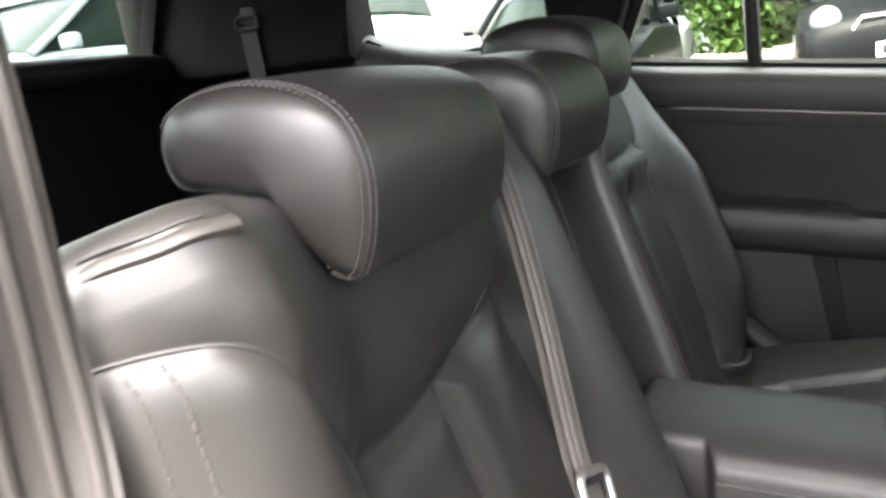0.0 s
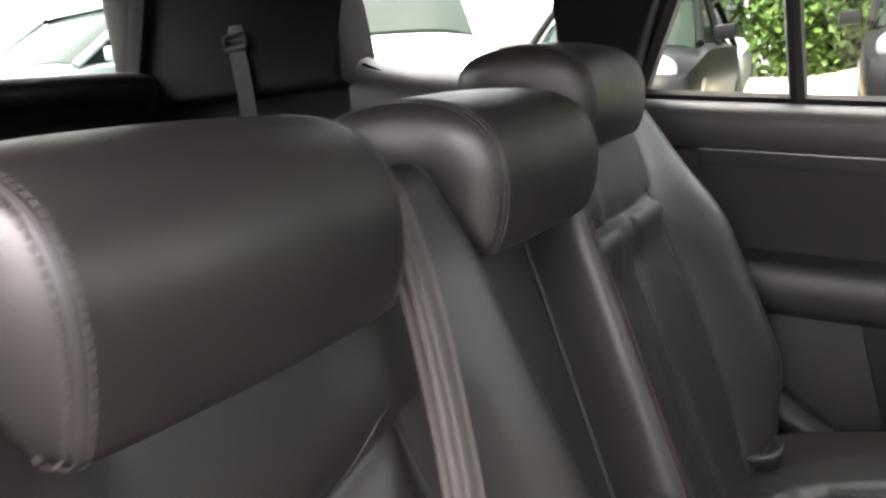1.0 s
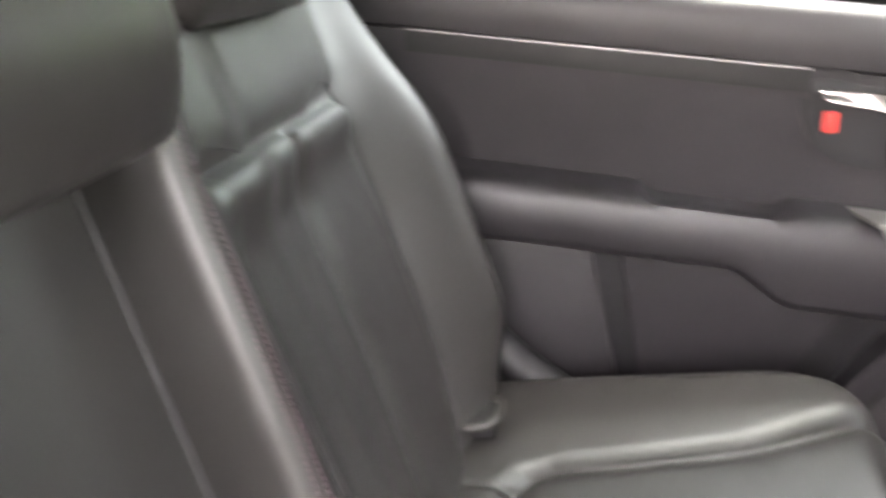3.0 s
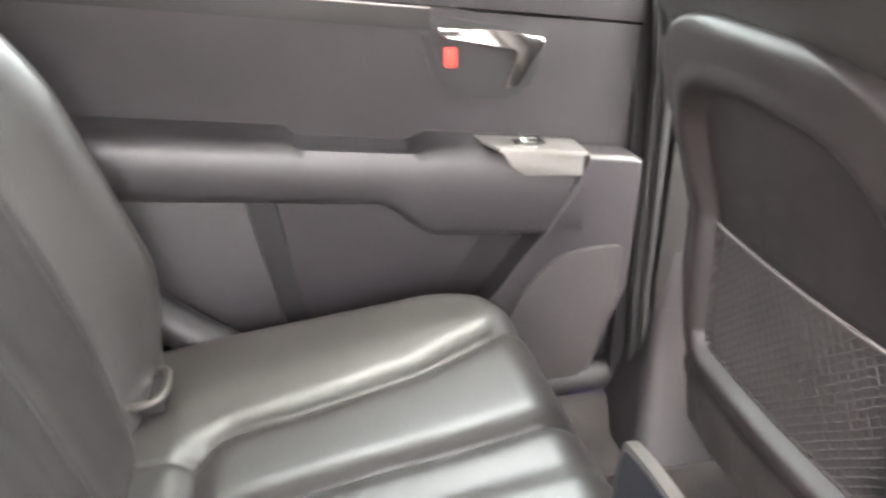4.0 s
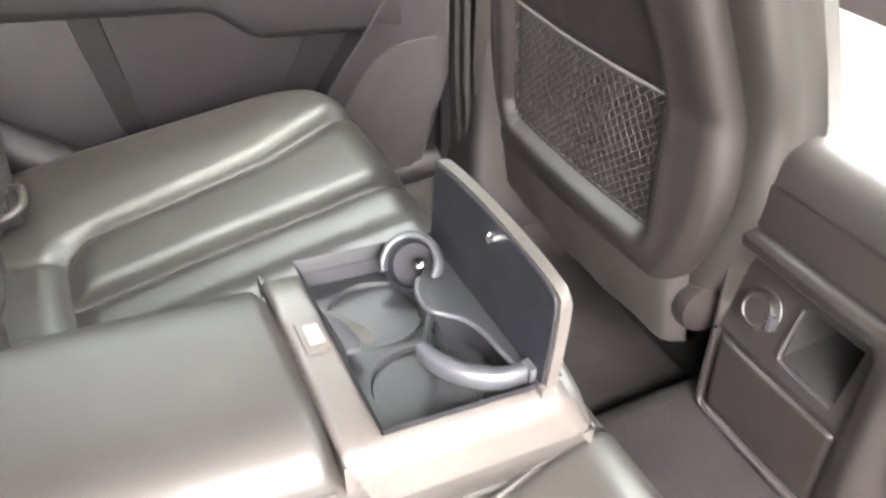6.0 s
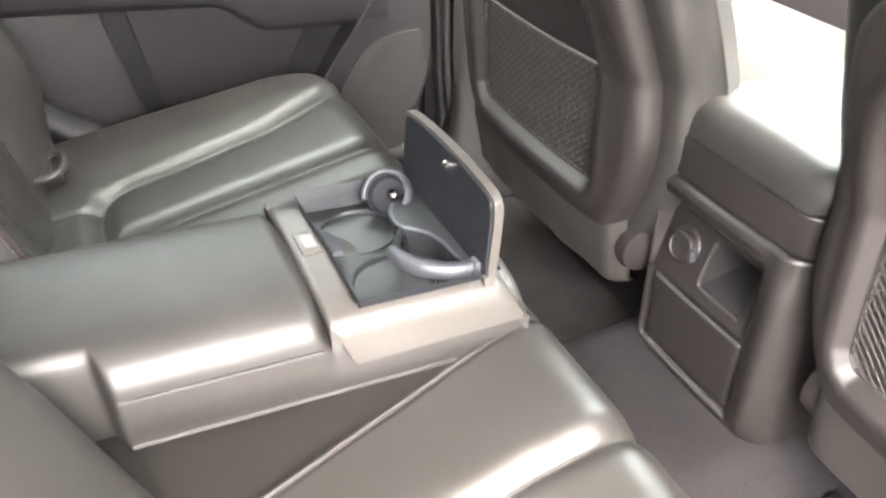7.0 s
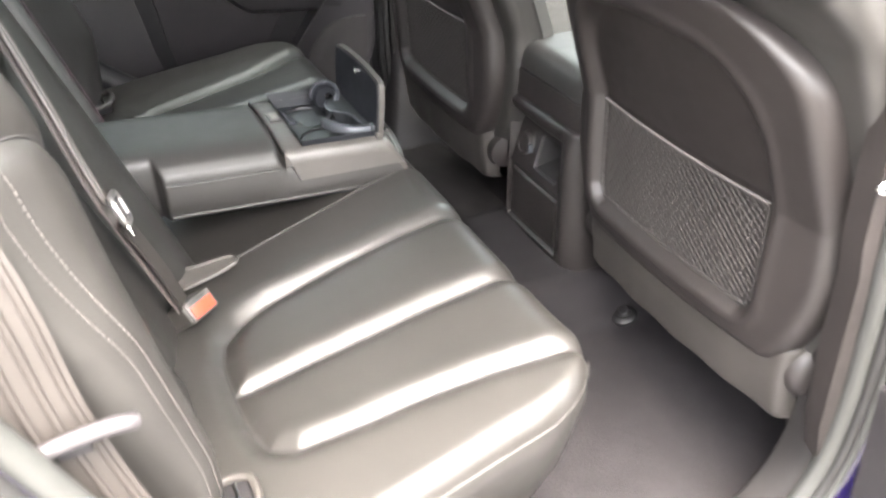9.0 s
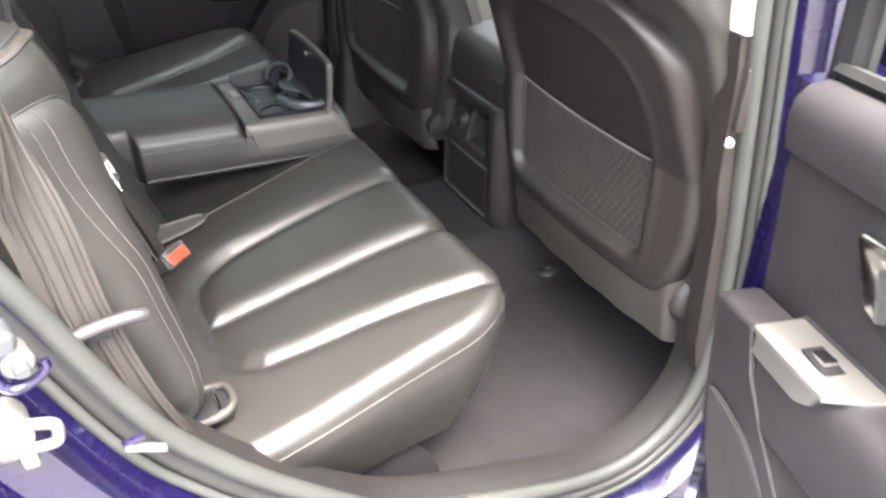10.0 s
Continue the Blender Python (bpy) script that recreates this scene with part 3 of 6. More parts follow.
# round wells of the two cups under a sunken deck
WELLS = ((0.391, 0.040, 0.040), (0.397, -0.052, 0.042))
pad("well_deck", TX0 + 0.002, TX1 - 0.002, lambda x: TY0 + 0.002, lambda x: TY1 - 0.002, 90, 66, lambda y, x: arm_top(x) - 0.030 + 0.0 * y, lambda y, x, h: Vector((x, y, h)), None, TRAY, arm,
    "blue-grey sunken deck round the cup wells", edge=(0, 0, 0, 0), hole=lambda y, x: any(math.hypot(x - cx, y - cy) < r - 0.001 for cx, cy, r in WELLS))
for cx, cyy, r in WELLS:
    z0 = arm_low(cx) + 0.028
    z1 = arm_top(cx) - 0.0285
    spin("cup_well", [(r + 0.0025, z1 - z0 - 0.004), (r + 0.0025, z1 - z0), (r - 0.0015, z1 - z0), (r - 0.003, z1 - z0 - 0.004), (r - 0.004, 0.006), (r - 0.008, 0.002), (r * 0.3, 0.0015)], (cx, cyy, z0), (0, 0, 1), TRAY, arm, "blue-grey round cup well", n=48)
    spin("cup_mat", [(r - 0.008, 0.0), (r - 0.008, 0.003), (r - 0.010, 0.004), (r * 0.3, 0.0042)], (cx, cyy, z0 + 0.0016), (0, 0, 1), MAT_RUBBER, arm, "grey rubber cup mat", n=40)
# front shelf with two bays
shelf = curve([(0.474, 0.084, 0), (0.462, 0.074, 0), (0.446, 0.054, 0), (0.432, 0.040, 0), (0.424, 0.022, 0), (0.424, 0.002, 0), (0.434, -0.008, 0), (0.446, -0.020, 0), (0.453, -0.040, 0), (0.455, -0.062, 0), (0.458, -0.084, 0)], 50)
prism("tray_shelf", [(p.x, p.y) for p in shelf] + [(0.472, -0.090), (0.474, 0.080)], deck, -0.034, 0.006, 0.003, TRAY, arm, "blue-grey shelf between the cup bays", seg=3)
tube("shelf_lip", [deck(p.x, p.y, 0.0055) for p in shelf[14:]], 0.0022, SILVER, arm, "bright silver edge of the shelf", n=6)
# raised ring of one cup
ring_mid = deck(0.436, 0.062, 0.006)
ring_out = Vector((-0.50, -0.55, 0.67)).normalized()
ring_a = ring_out.orthogonal().normalized()
ring_b = ring_out.cross(ring_a)
arc = [ring_mid + ring_a * (0.0245 * math.cos(g)) + ring_b * (0.0245 * math.sin(g)) for g in np.linspace(0, 2 * math.pi, 40, endpoint=False)]
spin("hub_recess", [(0.0225, -0.010), (0.0240, 0.003), (0.0215, 0.0045), (0.0195, 0.0), (0.0185, -0.006), (0.004, -0.007)], ring_mid, ring_out, TRAY_DARK, arm, "dark round hub of the ring", n=36)
top_half = sorted(range(40), key=lambda q: arc[q].z)[14:]
start = next(q for q in range(40) if q in top_half and (q - 1) % 40 not in top_half)
band_line = [arc[(start + q) % 40] + ring_out * 0.004 for q in range(26)]
tube("cup_ring", band_line, 0.0036, SILVER, arm, "silver plastic cup holding ring", n=10, squash=1.7)
spin("ring_hub", [(0.0065, 0), (0.007, 0.004), (0.0045, 0.009), (0.001, 0.010)], ring_mid + ring_out * -0.003 + Vector((0.006, -0.003, 0)), ring_out, CHROME, arm)
# lying crescent of the other cup
crescent = curve([(0.401, -0.038, 0), (0.405, -0.052, 0), (0.415, -0.068, 0), (0.430, -0.081, 0), (0.447, -0.088, 0), (0.466, -0.088, 0)], 30)
bow = [deck(p.x, p.y, 0.006) for p in crescent]
rows = []
for q, p in enumerate(bow):
    d = (bow[min(q + 1, 29)] - bow[max(q - 1, 0)]).normalized()
    side = d.cross(Vector((0, 0, 1))).normalized()
    wide = 0.0050 + 0.0020 * math.sin(math.pi * q / 29)
    rows.append([p + side * (wide * u) + Vector((0, 0, v)) for u, v in ((-1, -0.008), (-1, 0.003), (-0.7, 0.0055), (0, 0.0062), (0.7, 0.0055), (1, 0.003), (1, -0.008))])
loft("cup_ring", rows, SILVER, arm, "silver crescent of the second cup ring", sharp=50)
tube("ring_arm", [deck(a, b, h) for a, b, h in ((0.426, 0.000, 0.002), (0.416, -0.016, 0.001), (0.406, -0.034, 0.003))], 0.0034, TRAY, arm, "thin arm of the crescent", n=8)
tube("ring_arm", [deck(a, b, h) for a, b, h in ((0.428, -0.004, -0.006), (0.424, -0.022, -0.007), (0.420, -0.040, -0.004))], 0.0026, TRAY_DARK, arm, n=8)
box("ring_pivot", deck(0.468, -0.090, 0.006), (0.014, 0.014, 0.016), 0.003, SILVER, arm)
box("ring_spring", deck(0.468, -0.096, -0.010), (0.014, 0.010, 0.014), 0.002, RUBBER_DARK, arm)
prism("tray_catch", [(0.346, 0.030), (0.360, 0.018), (0.365, -0.004), (0.360, -0.016), (0.348, -0.020)], lambda a, b, h: deck(a, b, h - 0.45 * (a - 0.346)), 0.001, 0.006, 0.002, SILVER, arm, "silver catch of the tray")
button = box("release_button", (0.330, 0.004, arm_top(0.33) - 0.0072), (0.020, 0.036, 0.005), 0.002, CAP, arm, "armrest release button", turn=Euler((0, radians(4.3), 0)).to_matrix())
box("button_mark", (0.331, 0.004, arm_top(0.33) - 0.0047), (0.012, 0.022, 0.0012), 0.0004, BUTTON, button, "pale square on the button", turn=Euler((0, radians(4.3), 0)).to_matrix())


def lid_place(a, b, h):
    """Lid standing on its front hinge: a across, b up, h towards the front."""
    return Vector((0.467 + 0.08 * b + h, a, 0.424 + b))


lid_shape = curve([(-0.108, 0.0, 0), (-0.110, 0.045, 0), (-0.109, 0.082, 0), (-0.100, 0.092, 0), (-0.06, 0.0965, 0), (-0.01, 0.098, 0), (0.04, 0.0965, 0), (0.084, 0.092, 0), (0.093, 0.084, 0), (0.095, 0.045, 0), (0.094, 0.0, 0)], 44)
lid = prism("tray_lid", [(p.x, p.y) for p in lid_shape], lid_place, 0.0, 0.009, 0.003, CAP, arm, "open greige lid standing upright")
prism("lid_lining", [(p.x * 0.955 - 0.001, p.y * 0.955 + 0.001) for p in lid_shape], lambda a, b, h: lid_place(a, b, -h), 0.0, 0.002, 0.0008, TRAY_DARK, arm, "dark blue-grey inside of the lid")
spin("lid_latch", [(0.005, 0), (0.005, 0.004), (0.003, 0.006)], lid_place(-0.018, 0.082, -0.002), (-1, 0, 0.1), CHROME, arm)
for yy in (-0.103, 0.088):
    box("hinge", (0.470, yy, 0.428), (0.012, 0.014, 0.012), 0.003, CAP, arm)

# ---- rear seat small parts ----
for side, seat in ((1, seat_left), (-1, seat_right)):
    y, go, lift = (0.533, 0.0, 0.0) if side > 0 else (-0.622, 0.006, 0.007)
    wide = 0.032 if side > 0 else 0.026
    loop = curve([(0.062 + go, y - wide, 0.311 + lift), (0.092 + go, y - wide - 0.002, 0.316 + lift), (0.110 + go, y - wide + 0.007, 0.320 + lift), (0.114 + go, y, 0.321 + lift), (0.110 + go, y + wide - 0.007, 0.320 + lift), (0.092 + go, y + wide + 0.002, 0.316 + lift), (0.062 + go, y + wide, 0.311 + lift)], 36)
    ring = tube("anchor_bezel", loop, 0.0052, SKIRT, seat, "grey child seat anchor bezel")
    box("anchor_slot", (0.082 + go, y, 0.305 + lift), (0.054, 2 * wide - 0.008, 0.020), 0.004, TRIM_DARK, ring)
    tube("anchor_bar", [(0.094 + go, y - wide + 0.007, 0.316 + lift), (0.094 + go, y + wide - 0.007, 0.316 + lift)], 0.003, CHROME, ring)

side_pad = curve([(0.030, 0.700, 0.400), (0.062, 0.696, 0.352), (0.105, 0.688, 0.312), (0.150, 0.680, 0.280), (0.190, 0.672, 0.255)], 20)
tube("side_bolster", side_pad, 0.030, TRIM_DARK, seat_left, "dark vinyl roll between backrest and door", n=16)

# shallow buckle pocket and buckle on the narrow cushion
pocket_line = curve([(0.104, -0.172, 0.312), (0.150, -0.176, 0.320), (0.190, -0.182, 0.327), (0.201, -0.192, 0.3285), (0.194, -0.206, 0.327), (0.150, -0.214, 0.319), (0.106, -0.213, 0.311), (0.098, -0.195, 0.310)], 48, closed=True)
pocket = tube("buckle_pocket_rim", pocket_line, 0.0036, CAP, seat_right, "pale rim of the buckle pocket", closed=True)
mid_pocket = Vector((0.150, -0.194, 0.3165))
loft("pocket_floor", [[mid_pocket + (p - mid_pocket) * f + Vector((0, 0, -d)) for p in pocket_line] for f, d in ((1.0, 0.0), (0.86, 0.0015), (0.5, 0.0005), (0.05, 0.0))], CAP, pocket, "smooth pale pocket floor")

buckle = thing("belt_buckle", "dark seat belt buckle with orange-red button on the rear seat", "buckle", (0.115, -0.272, 0.29))
bturn = Euler((radians(0), radians(52), radians(-52))).to_matrix()
bmid = Vector((0.114, -0.276, 0.317))
box("buckle_body", bmid, (0.032, 0.052, 0.070), 0.007, SKIRT, buckle, seg=3, turn=bturn)
box("buckle_frame", bmid + bturn @ Vector((0.0, 0, 0.0355)), (0.027, 0.046, 0.004), 0.0015, CAP, buckle, "pale button frame", turn=bturn)
box("release_button", bmid + bturn @ Vector((0.003, 0, 0.037)), (0.017, 0.038, 0.005), 0.002, ORANGE, buckle, "orange-red press button", turn=bturn)
box("latch_slot", bmid + bturn @ Vector((-0.010, 0, 0.0365)), (0.004, 0.030, 0.003), 0.0008, RUBBER_DARK, buckle, turn=bturn)
tube("buckle_stalk", curve([(0.076, -0.272, 0.295), (0.062, -0.266, 0.275), (0.050, -0.260, 0.255)], 8), 0.011, TRIM_DARK, buckle, squash=0.5)

# middle belt lying down the narrow backrest
belt = thing("seat_belt", "grey folded middle seat belt hanging down the rear backrest", "seat belt", (0.0, -0.2, 0.5))
bl = [back(-0.222, 0.572, 0.000), back(-0.228, 0.555, 0.026), back(-0.238, 0.51, 0.034), back(-0.248, 0.45, 0.034), back(-0.270, 0.36, 0.030), back(-0.293, 0.28, 0.024), back(-0.306, 0.225, 0.022), back(-0.300, 0.12, 0.020), back(-0.286, 0.03, 0.018)]
path = curve(bl, 40)
band = ribbon("webbing", path, (0.25, 1, 0), 0.034, 0.0016, BELT_MID, belt, folds=0.0012)
for q, off in enumerate((0.0, 0.008, 0.016)):
    tube("webbing_fold", [p + Vector((0.003 + 0.002 * (q == 1), -0.011 + off, 0.002)) for p in path[1:30]], 0.0038, BELT_MID, belt, squash=0.8)
latch_turn = Euler((radians(-20), radians(-18), 0)).to_matrix()
lm = back(-0.320, 0.218, 0.036)
tongue = tube("latch_plate", [lm + latch_turn @ Vector((0, a, b)) for a, b in rounded(-0.030, -0.018, 0.030, 0.018, 0.010)], 0.0042, STRIP, belt, "silver latch plate with dark grip", closed=True)
box("latch_grip", back(-0.318, 0.232, 0.034), (0.008, 0.050, 0.012), 0.003, TRIM_DARK, tongue, turn=latch_turn)
box("latch_tongue", back(-0.345, 0.205, 0.036), (0.004, 0.022, 0.020), 0.001, CHROME, tongue, turn=latch_turn)
ribbon("webbing", curve([back(-0.310, 0.20, 0.028), back(-0.305, 0.12, 0.030), back(-0.292, 0.05, 0.026), back(-0.280, 0.01, 0.022)], 16), (0.25, 1, 0), 0.036, 0.002, BELT, belt)
guide = thing("belt_guide", "dark plastic belt guide on top of the rear backrest", "belt guide", (-0.09, -0.15, 0.80))
tube("guide_loop", curve([back(-0.185, 0.540, -0.03), back(-0.180, 0.556, -0.012), back(-0.150, 0.560, -0.006), back(-0.120, 0.556, -0.012), back(-0.115, 0.540, -0.03)], 20), 0.007, TRIM_SOFT, guide)
box("guide_base", back(-0.150, 0.532, -0.034), (0.04, 0.085, 0.012), 0.004, TRIM_DARK, guide)

# outer belt of the narrow seat, coming down from the rear pillar
outer_belt = thing("seat_belt", "grey outer seat belt running down beside the narrow rear seat", "seat belt", (0.0, -0.72, 0.5))
ob_path = curve([(-0.090, -0.728, 1.14), (-0.052, -0.730, 1.00), (-0.036, -0.735, 0.90), (-0.032, -0.736, 0.81), (-0.030, -0.736, 0.74), (-0.022, -0.736, 0.67), (-0.014, -0.736, 0.585), (0.008, -0.732, 0.47), (0.040, -0.724, 0.36), (0.075, -0.720, 0.25)], 50)
turned = [float(ss(0.66, 0.82, p.z)) for p in ob_path]
across = [Vector((0.97, 0.12, 0.25)) * (1 - w) + Vector((0.18, 1.0, 0.0)) * w for w in turned]
ribbon("webbing", ob_path, across, 0.046, 0.0018, BELT, outer_belt)
for off in (-0.015, 0.001, 0.016):
    tube("webbing_fold", [p + c.normalized() * off + Vector((0.0012 * w, -0.0012 * (1 - w), 0)) for p, c, w in zip(ob_path, across, turned)][8:], 0.0034, BELT, outer_belt, n=8)
ribbon("webbing", [p + Vector((-0.022, -0.003, 0)) for p in ob_path[18:]], (0.9, 0.45, 0.25), 0.022, 0.0018, BELT, outer_belt)
lever = thing("belt_holder", "grey plastic belt holder bar on the side of the rear seat", "belt holder", (0.0, -0.70, 0.555))
tube("holder_bar", [p + Vector((-0.004, -0.017, 0.003)) for p in curve([(-0.046, -0.712, 0.560), (-0.044, -0.722, 0.566), (-0.030, -0.729, 0.572), (-0.004, -0.731, 0.578), (0.022, -0.730, 0.579), (0.034, -0.729, 0.577), (0.040, -0.726, 0.574)], 30)], 0.0062, TRIM_SOFT, lever, "rounded grey bar", n=12, squash=1.1)
box("holder_clip", (-0.008, -0.741, 0.568), (0.024, 0.012, 0.010), 0.003, TRIM_DARK, lever)


lever_line = curve([(0.008, -0.652, 0.830), (0.0, -0.669, 0.8295), (-0.010, -0.682, 0.826), (-0.023, -0.693, 0.823), (-0.034, -0.699, 0.819)], 24)
release = tube("fold_lever", [p + Vector((-0.003, 0.0045, -0.0045)) for p in lever_line], 0.0095, SKIRT, seat_right, "grey fold lever in the shoulder", n=16, squash=0.5)
tube("lever_slot", [p + Vector((-0.0045, 0.002, 0.0018)) for p in lever_line[3:]], 0.0018, SEAM, release, "dark slot behind the lever", n=8)

# ---- front seats ----
def front_seat(yc, x0, out, label, mid, wide):
    """out: +1 when its door side lies towards +y."""
    ob = thing("front_seat", label, "car seat", (x0 + 0.3, yc, 0.1), "front seats")
    prof = [(0.255, 0.200), (0.275, 0.218), (0.31, 0.238), (0.36, 0.256), (0.42, 0.266), (0.53, 0.258), (0.64, 0.245), (0.68, 0.230), (0.71, 0.195), (0.735, 0.140), (0.748, 0.06)]

    dense = curve([(a, b, 0) for a, b in prof], 220)

    def half(z):
        return wide * float(np.interp(z, [p.x for p in dense], [p.y for p in dense]))

    def lean(z):
        return -0.04 * (z - 0.4) - 0.32 * np.clip(np.asarray(z) - 0.49, 0, 1)

    ring = [(mid - 0.186 * wide, 0.335), (mid - 0.176 * wide, 0.315), (mid - 0.16 * wide, 0.305), (mid + 0.16 * wide, 0.305), (mid + 0.176 * wide, 0.315), (mid + 0.186 * wide, 0.335)]
    ring += [(mid + 0.190 * wide * math.copysign(abs(math.cos(g)) ** 0.62, math.cos(g)), 0.50 + 0.178 * math.sin(g) ** 0.62) for g in np.linspace(0, math.pi, 40)]
    ring += [ring[0]]

    def panel(e, z):
        """How far inside the inset panel."""
        inside = np.zeros(np.shape(e), bool)
        for (ax, ay), (bx, by) in zip(ring, ring[1:]):
            if ay != by:
                inside ^= ((ay > z) != (by > z)) & (e < ax + (z - ay) / (by - ay) * (bx - ax))
        return near(ring, e, z) * np.where(inside, 1, -1)

    def height(e, z):
        inset = ss(-0.004, 0.014, panel(e, z))
        ridge = np.exp(-((panel(e, z) + 0.012) / 0.008) ** 2)
        return 0.020 - 0.25 * e * e - 0.022 * inset + 0.004 * ss(0.25, 0.33, z) + 0.0025 * ridge - 0.05 * np.clip(0.30 - z, 0, 1) * ss(0.0, 0.25, e)

    def put(e, z, h):
        return Vector((x0 + float(lean(z)) - h, yc + out * e, z))

    shell = pad("back_shell", 0.255, 0.748, lambda z: -half(z), half, 110, 130, height, put, lambda e, z, h: [put(e, z, h - 0.012), put(e * 0.97, z, -0.05)], SHELL, ob, "taupe plastic back shell with inset panel", edge=(0.026, 0.026, 0.022, 0.026))

    def body_half(z):
        return wide * float(np.interp(z, [0.22, 0.28, 0.40, 0.55, 0.68, 0.80, 0.90, 0.97], [0.22, 0.26, 0.300, 0.300, 0.29, 0.265, 0.23, 0.16]))

    pad("backrest", 0.22, 0.97, lambda z: -body_half(z), body_half, 50, 60, lambda e, z: -0.010 - 0.25 * e * e + 0.030 * ss(0.70, 0.78, z), put,
        lambda e, z, h: [put(e, z, h - 0.02), put(e * 1.02, z, -0.085), put(e * 0.97, z, -0.115), put(e * 0.7, z, -0.125)], LEATHER, ob, "black leather backrest", edge=(0.03, 0.03, 0.03, 0.05))
    # matt pillar material in place of leather, to keep sky glare off the cushion
    box("seat_cushion", (x0 + 0.36, yc, 0.30), (0.52, 0.53, 0.16), 0.05, PILLAR, ob, "black seat cushion, material dulled to hold down sky glare", seg=4)
    for sgn in (-1, 1):
        tube("shell_gap", [put(sgn * (half(z) + 0.001), z, -0.016 - 0.25 * half(z) ** 2) for z in np.linspace(0.33, 0.735, 40)], 0.0035, RUBBER_DARK, ob, n=6)
    # hanging flap under the shell
    pad("skirt", 0.168, 0.30, lambda z: -0.222 * wide, lambda z: 0.238 * wide, 40, 24, lambda e, z: 0.012 - 0.25 * e * e - 0.10 * np.clip(0.24 - z, 0, 1) + 0.0015 * np.sin(e * 60) * (1 - ss(0.20, 0.26, z)),
        put, lambda e, z, h: [put(e, z, h - 0.01), put(e, z, -0.03)], SKIRT, ob, "grey leatherette flap under the shell", edge=(0.02, 0.02, 0.010, 0.01))
    spin("recliner_cover", [(0.020, 0.0), (0.046, 0.003), (0.050, 0.02), (0.048, 0.045), (0.036, 0.058), (0.01, 0.062)], (x0 + 0.062, yc + out * 0.200 * wide, 0.258), (-0.1, out, 0), SHELL, ob, "rounded recliner cover")
    spin("recliner_cover", [(0.012, 0.0), (0.034, 0.003), (0.038, 0.02), (0.034, 0.035), (0.01, 0.04)], (x0 + 0.05, yc - out * 0.205 * wide, 0.235), (-0.1, -out, 0), SHELL, ob, "rounded recliner cover")
    for e in (-0.17, 0.17):
        box("seat_rail", (x0 + 0.40, yc + out * e, 0.05), (0.50, 0.035, 0.04), 0.006, TRIM_DARK, ob)
    spin("rail_foot", [(0.024, -0.004), (0.025, 0.004), (0.020, 0.009), (0.013, 0.010)], (0.893, yc + 0.205 if out < 0 else 0.628, 0.012), (-0.3, 0, 1), RUBBER_DARK, ob, "black plastic rail foot")
    spin("rail_bolt", [(0.013, 0), (0.013, 0.007), (0.009, 0.011)], (0.893, yc + 0.205 if out < 0 else 0.628, 0.02), (-0.5, 0, 1), TRIM_DARK, ob, "dull dark rail bolt")
    box("under_seat_box", (x0 + 0.42, yc, 0.12), (0.42, 0.36, 0.18), 0.02, TRIM_DARK, ob)

    # elastic net: two families of cords bulging out of the panel
    verts, faces = [], []

    def net_top(e):
        return 0.488 - 0.010 * (e + 0.2)

    def cord(e0, z0, e1, z1):
        steps = 12
        rows = []
        for i in range(steps + 1):
            f = i / steps
            e, z = e0 + (e1 - e0) * f, z0 + (z1 - z0) * f
            e += 0.0009 * math.sin(z * 70 + e0 * 25) * math.sin(math.pi * f)
            h = 0.004 - 0.25 * e * e + 0.002 * max(0.0, 1 - ((e - mid) / 0.18) ** 2) * max(0.0, (z - 0.31) / 0.19)
            rows.append(put(e, z, h + 0.0045))
        d = (rows[-1] - rows[0]).normalized()
        side = d.cross(Vector((1, 0, 0))).normalized() * (0.0013 if e1 > e0 and z1 < z0 else 0.0007)
        k = len(verts)
        for p in rows:
            verts.extend((p - side, p + Vector((-0.0009, 0, 0)), p + side))
        for i in range(steps):
            a = k + 3 * i
            faces.append((a, a + 1, a + 4, a + 3))
            faces.append((a + 1, a + 2, a + 5, a + 4))

    e_lo, e_hi, z_lo = mid - 0.176 * wide, mid + 0.174 * wide, 0.318
    for slope in (1.7, -0.85):
        step = 0.0125 if slope > 0 else 0.0088
        c = -0.40
        while c < 0.95:
            pts = []
            for e in np.linspace(e_lo, e_hi, 60):
                z = c + slope * e
                if z_lo < z < net_top(e):
                    pts.append((e, z))
            if len(pts) > 2:
                cord(*pts[0], *pts[-1])
            c += step * math.sqrt(1 + slope * slope)
    net = place("storage_net", verts, faces, NET, ob, "brown-grey elastic storage net")
    hem = [put(e, net_top(e), 0.0085 - 0.25 * e * e + 0.002 * max(0.0, 1 - ((e - mid) / 0.18) ** 2)) for e in np.linspace(e_lo, e_hi, 40)]
    tube("net_hem", hem, 0.0022, HEM, ob, "pale elastic hem of the net")
    for e in (e_lo, e_hi):
        tube("net_side", [put(e, z, 0.006 - 0.25 * e * e) for z in np.linspace(z_lo, net_top(e), 8)], 0.002, NET, ob)
    tube("net_foot", [put(e, z_lo, 0.006 - 0.25 * e * e) for e in np.linspace(e_lo, e_hi, 30)], 0.002, NET, ob)
    return ob


front_seat(-0.455, 0.792, -1, "taupe-grey front seat back with net pocket near the open door", -0.018, 1.0)
front_seat(0.300, 0.765, 1, "taupe-grey front seat back with net pocket beside the closed door", 0.008, 0.92)

# ---- middle console ----
console = thing("centre_console", "dark plastic centre console with rear vents and storage lid", "console", (1.0, CY - 0.04, 0.0))
KY0, KY1 = -0.185, 0.067


def kput(a, b, h):
    """Rear face of the console: a across, b up, h towards the rear."""
    return Vector((0.800 - h, a, b))


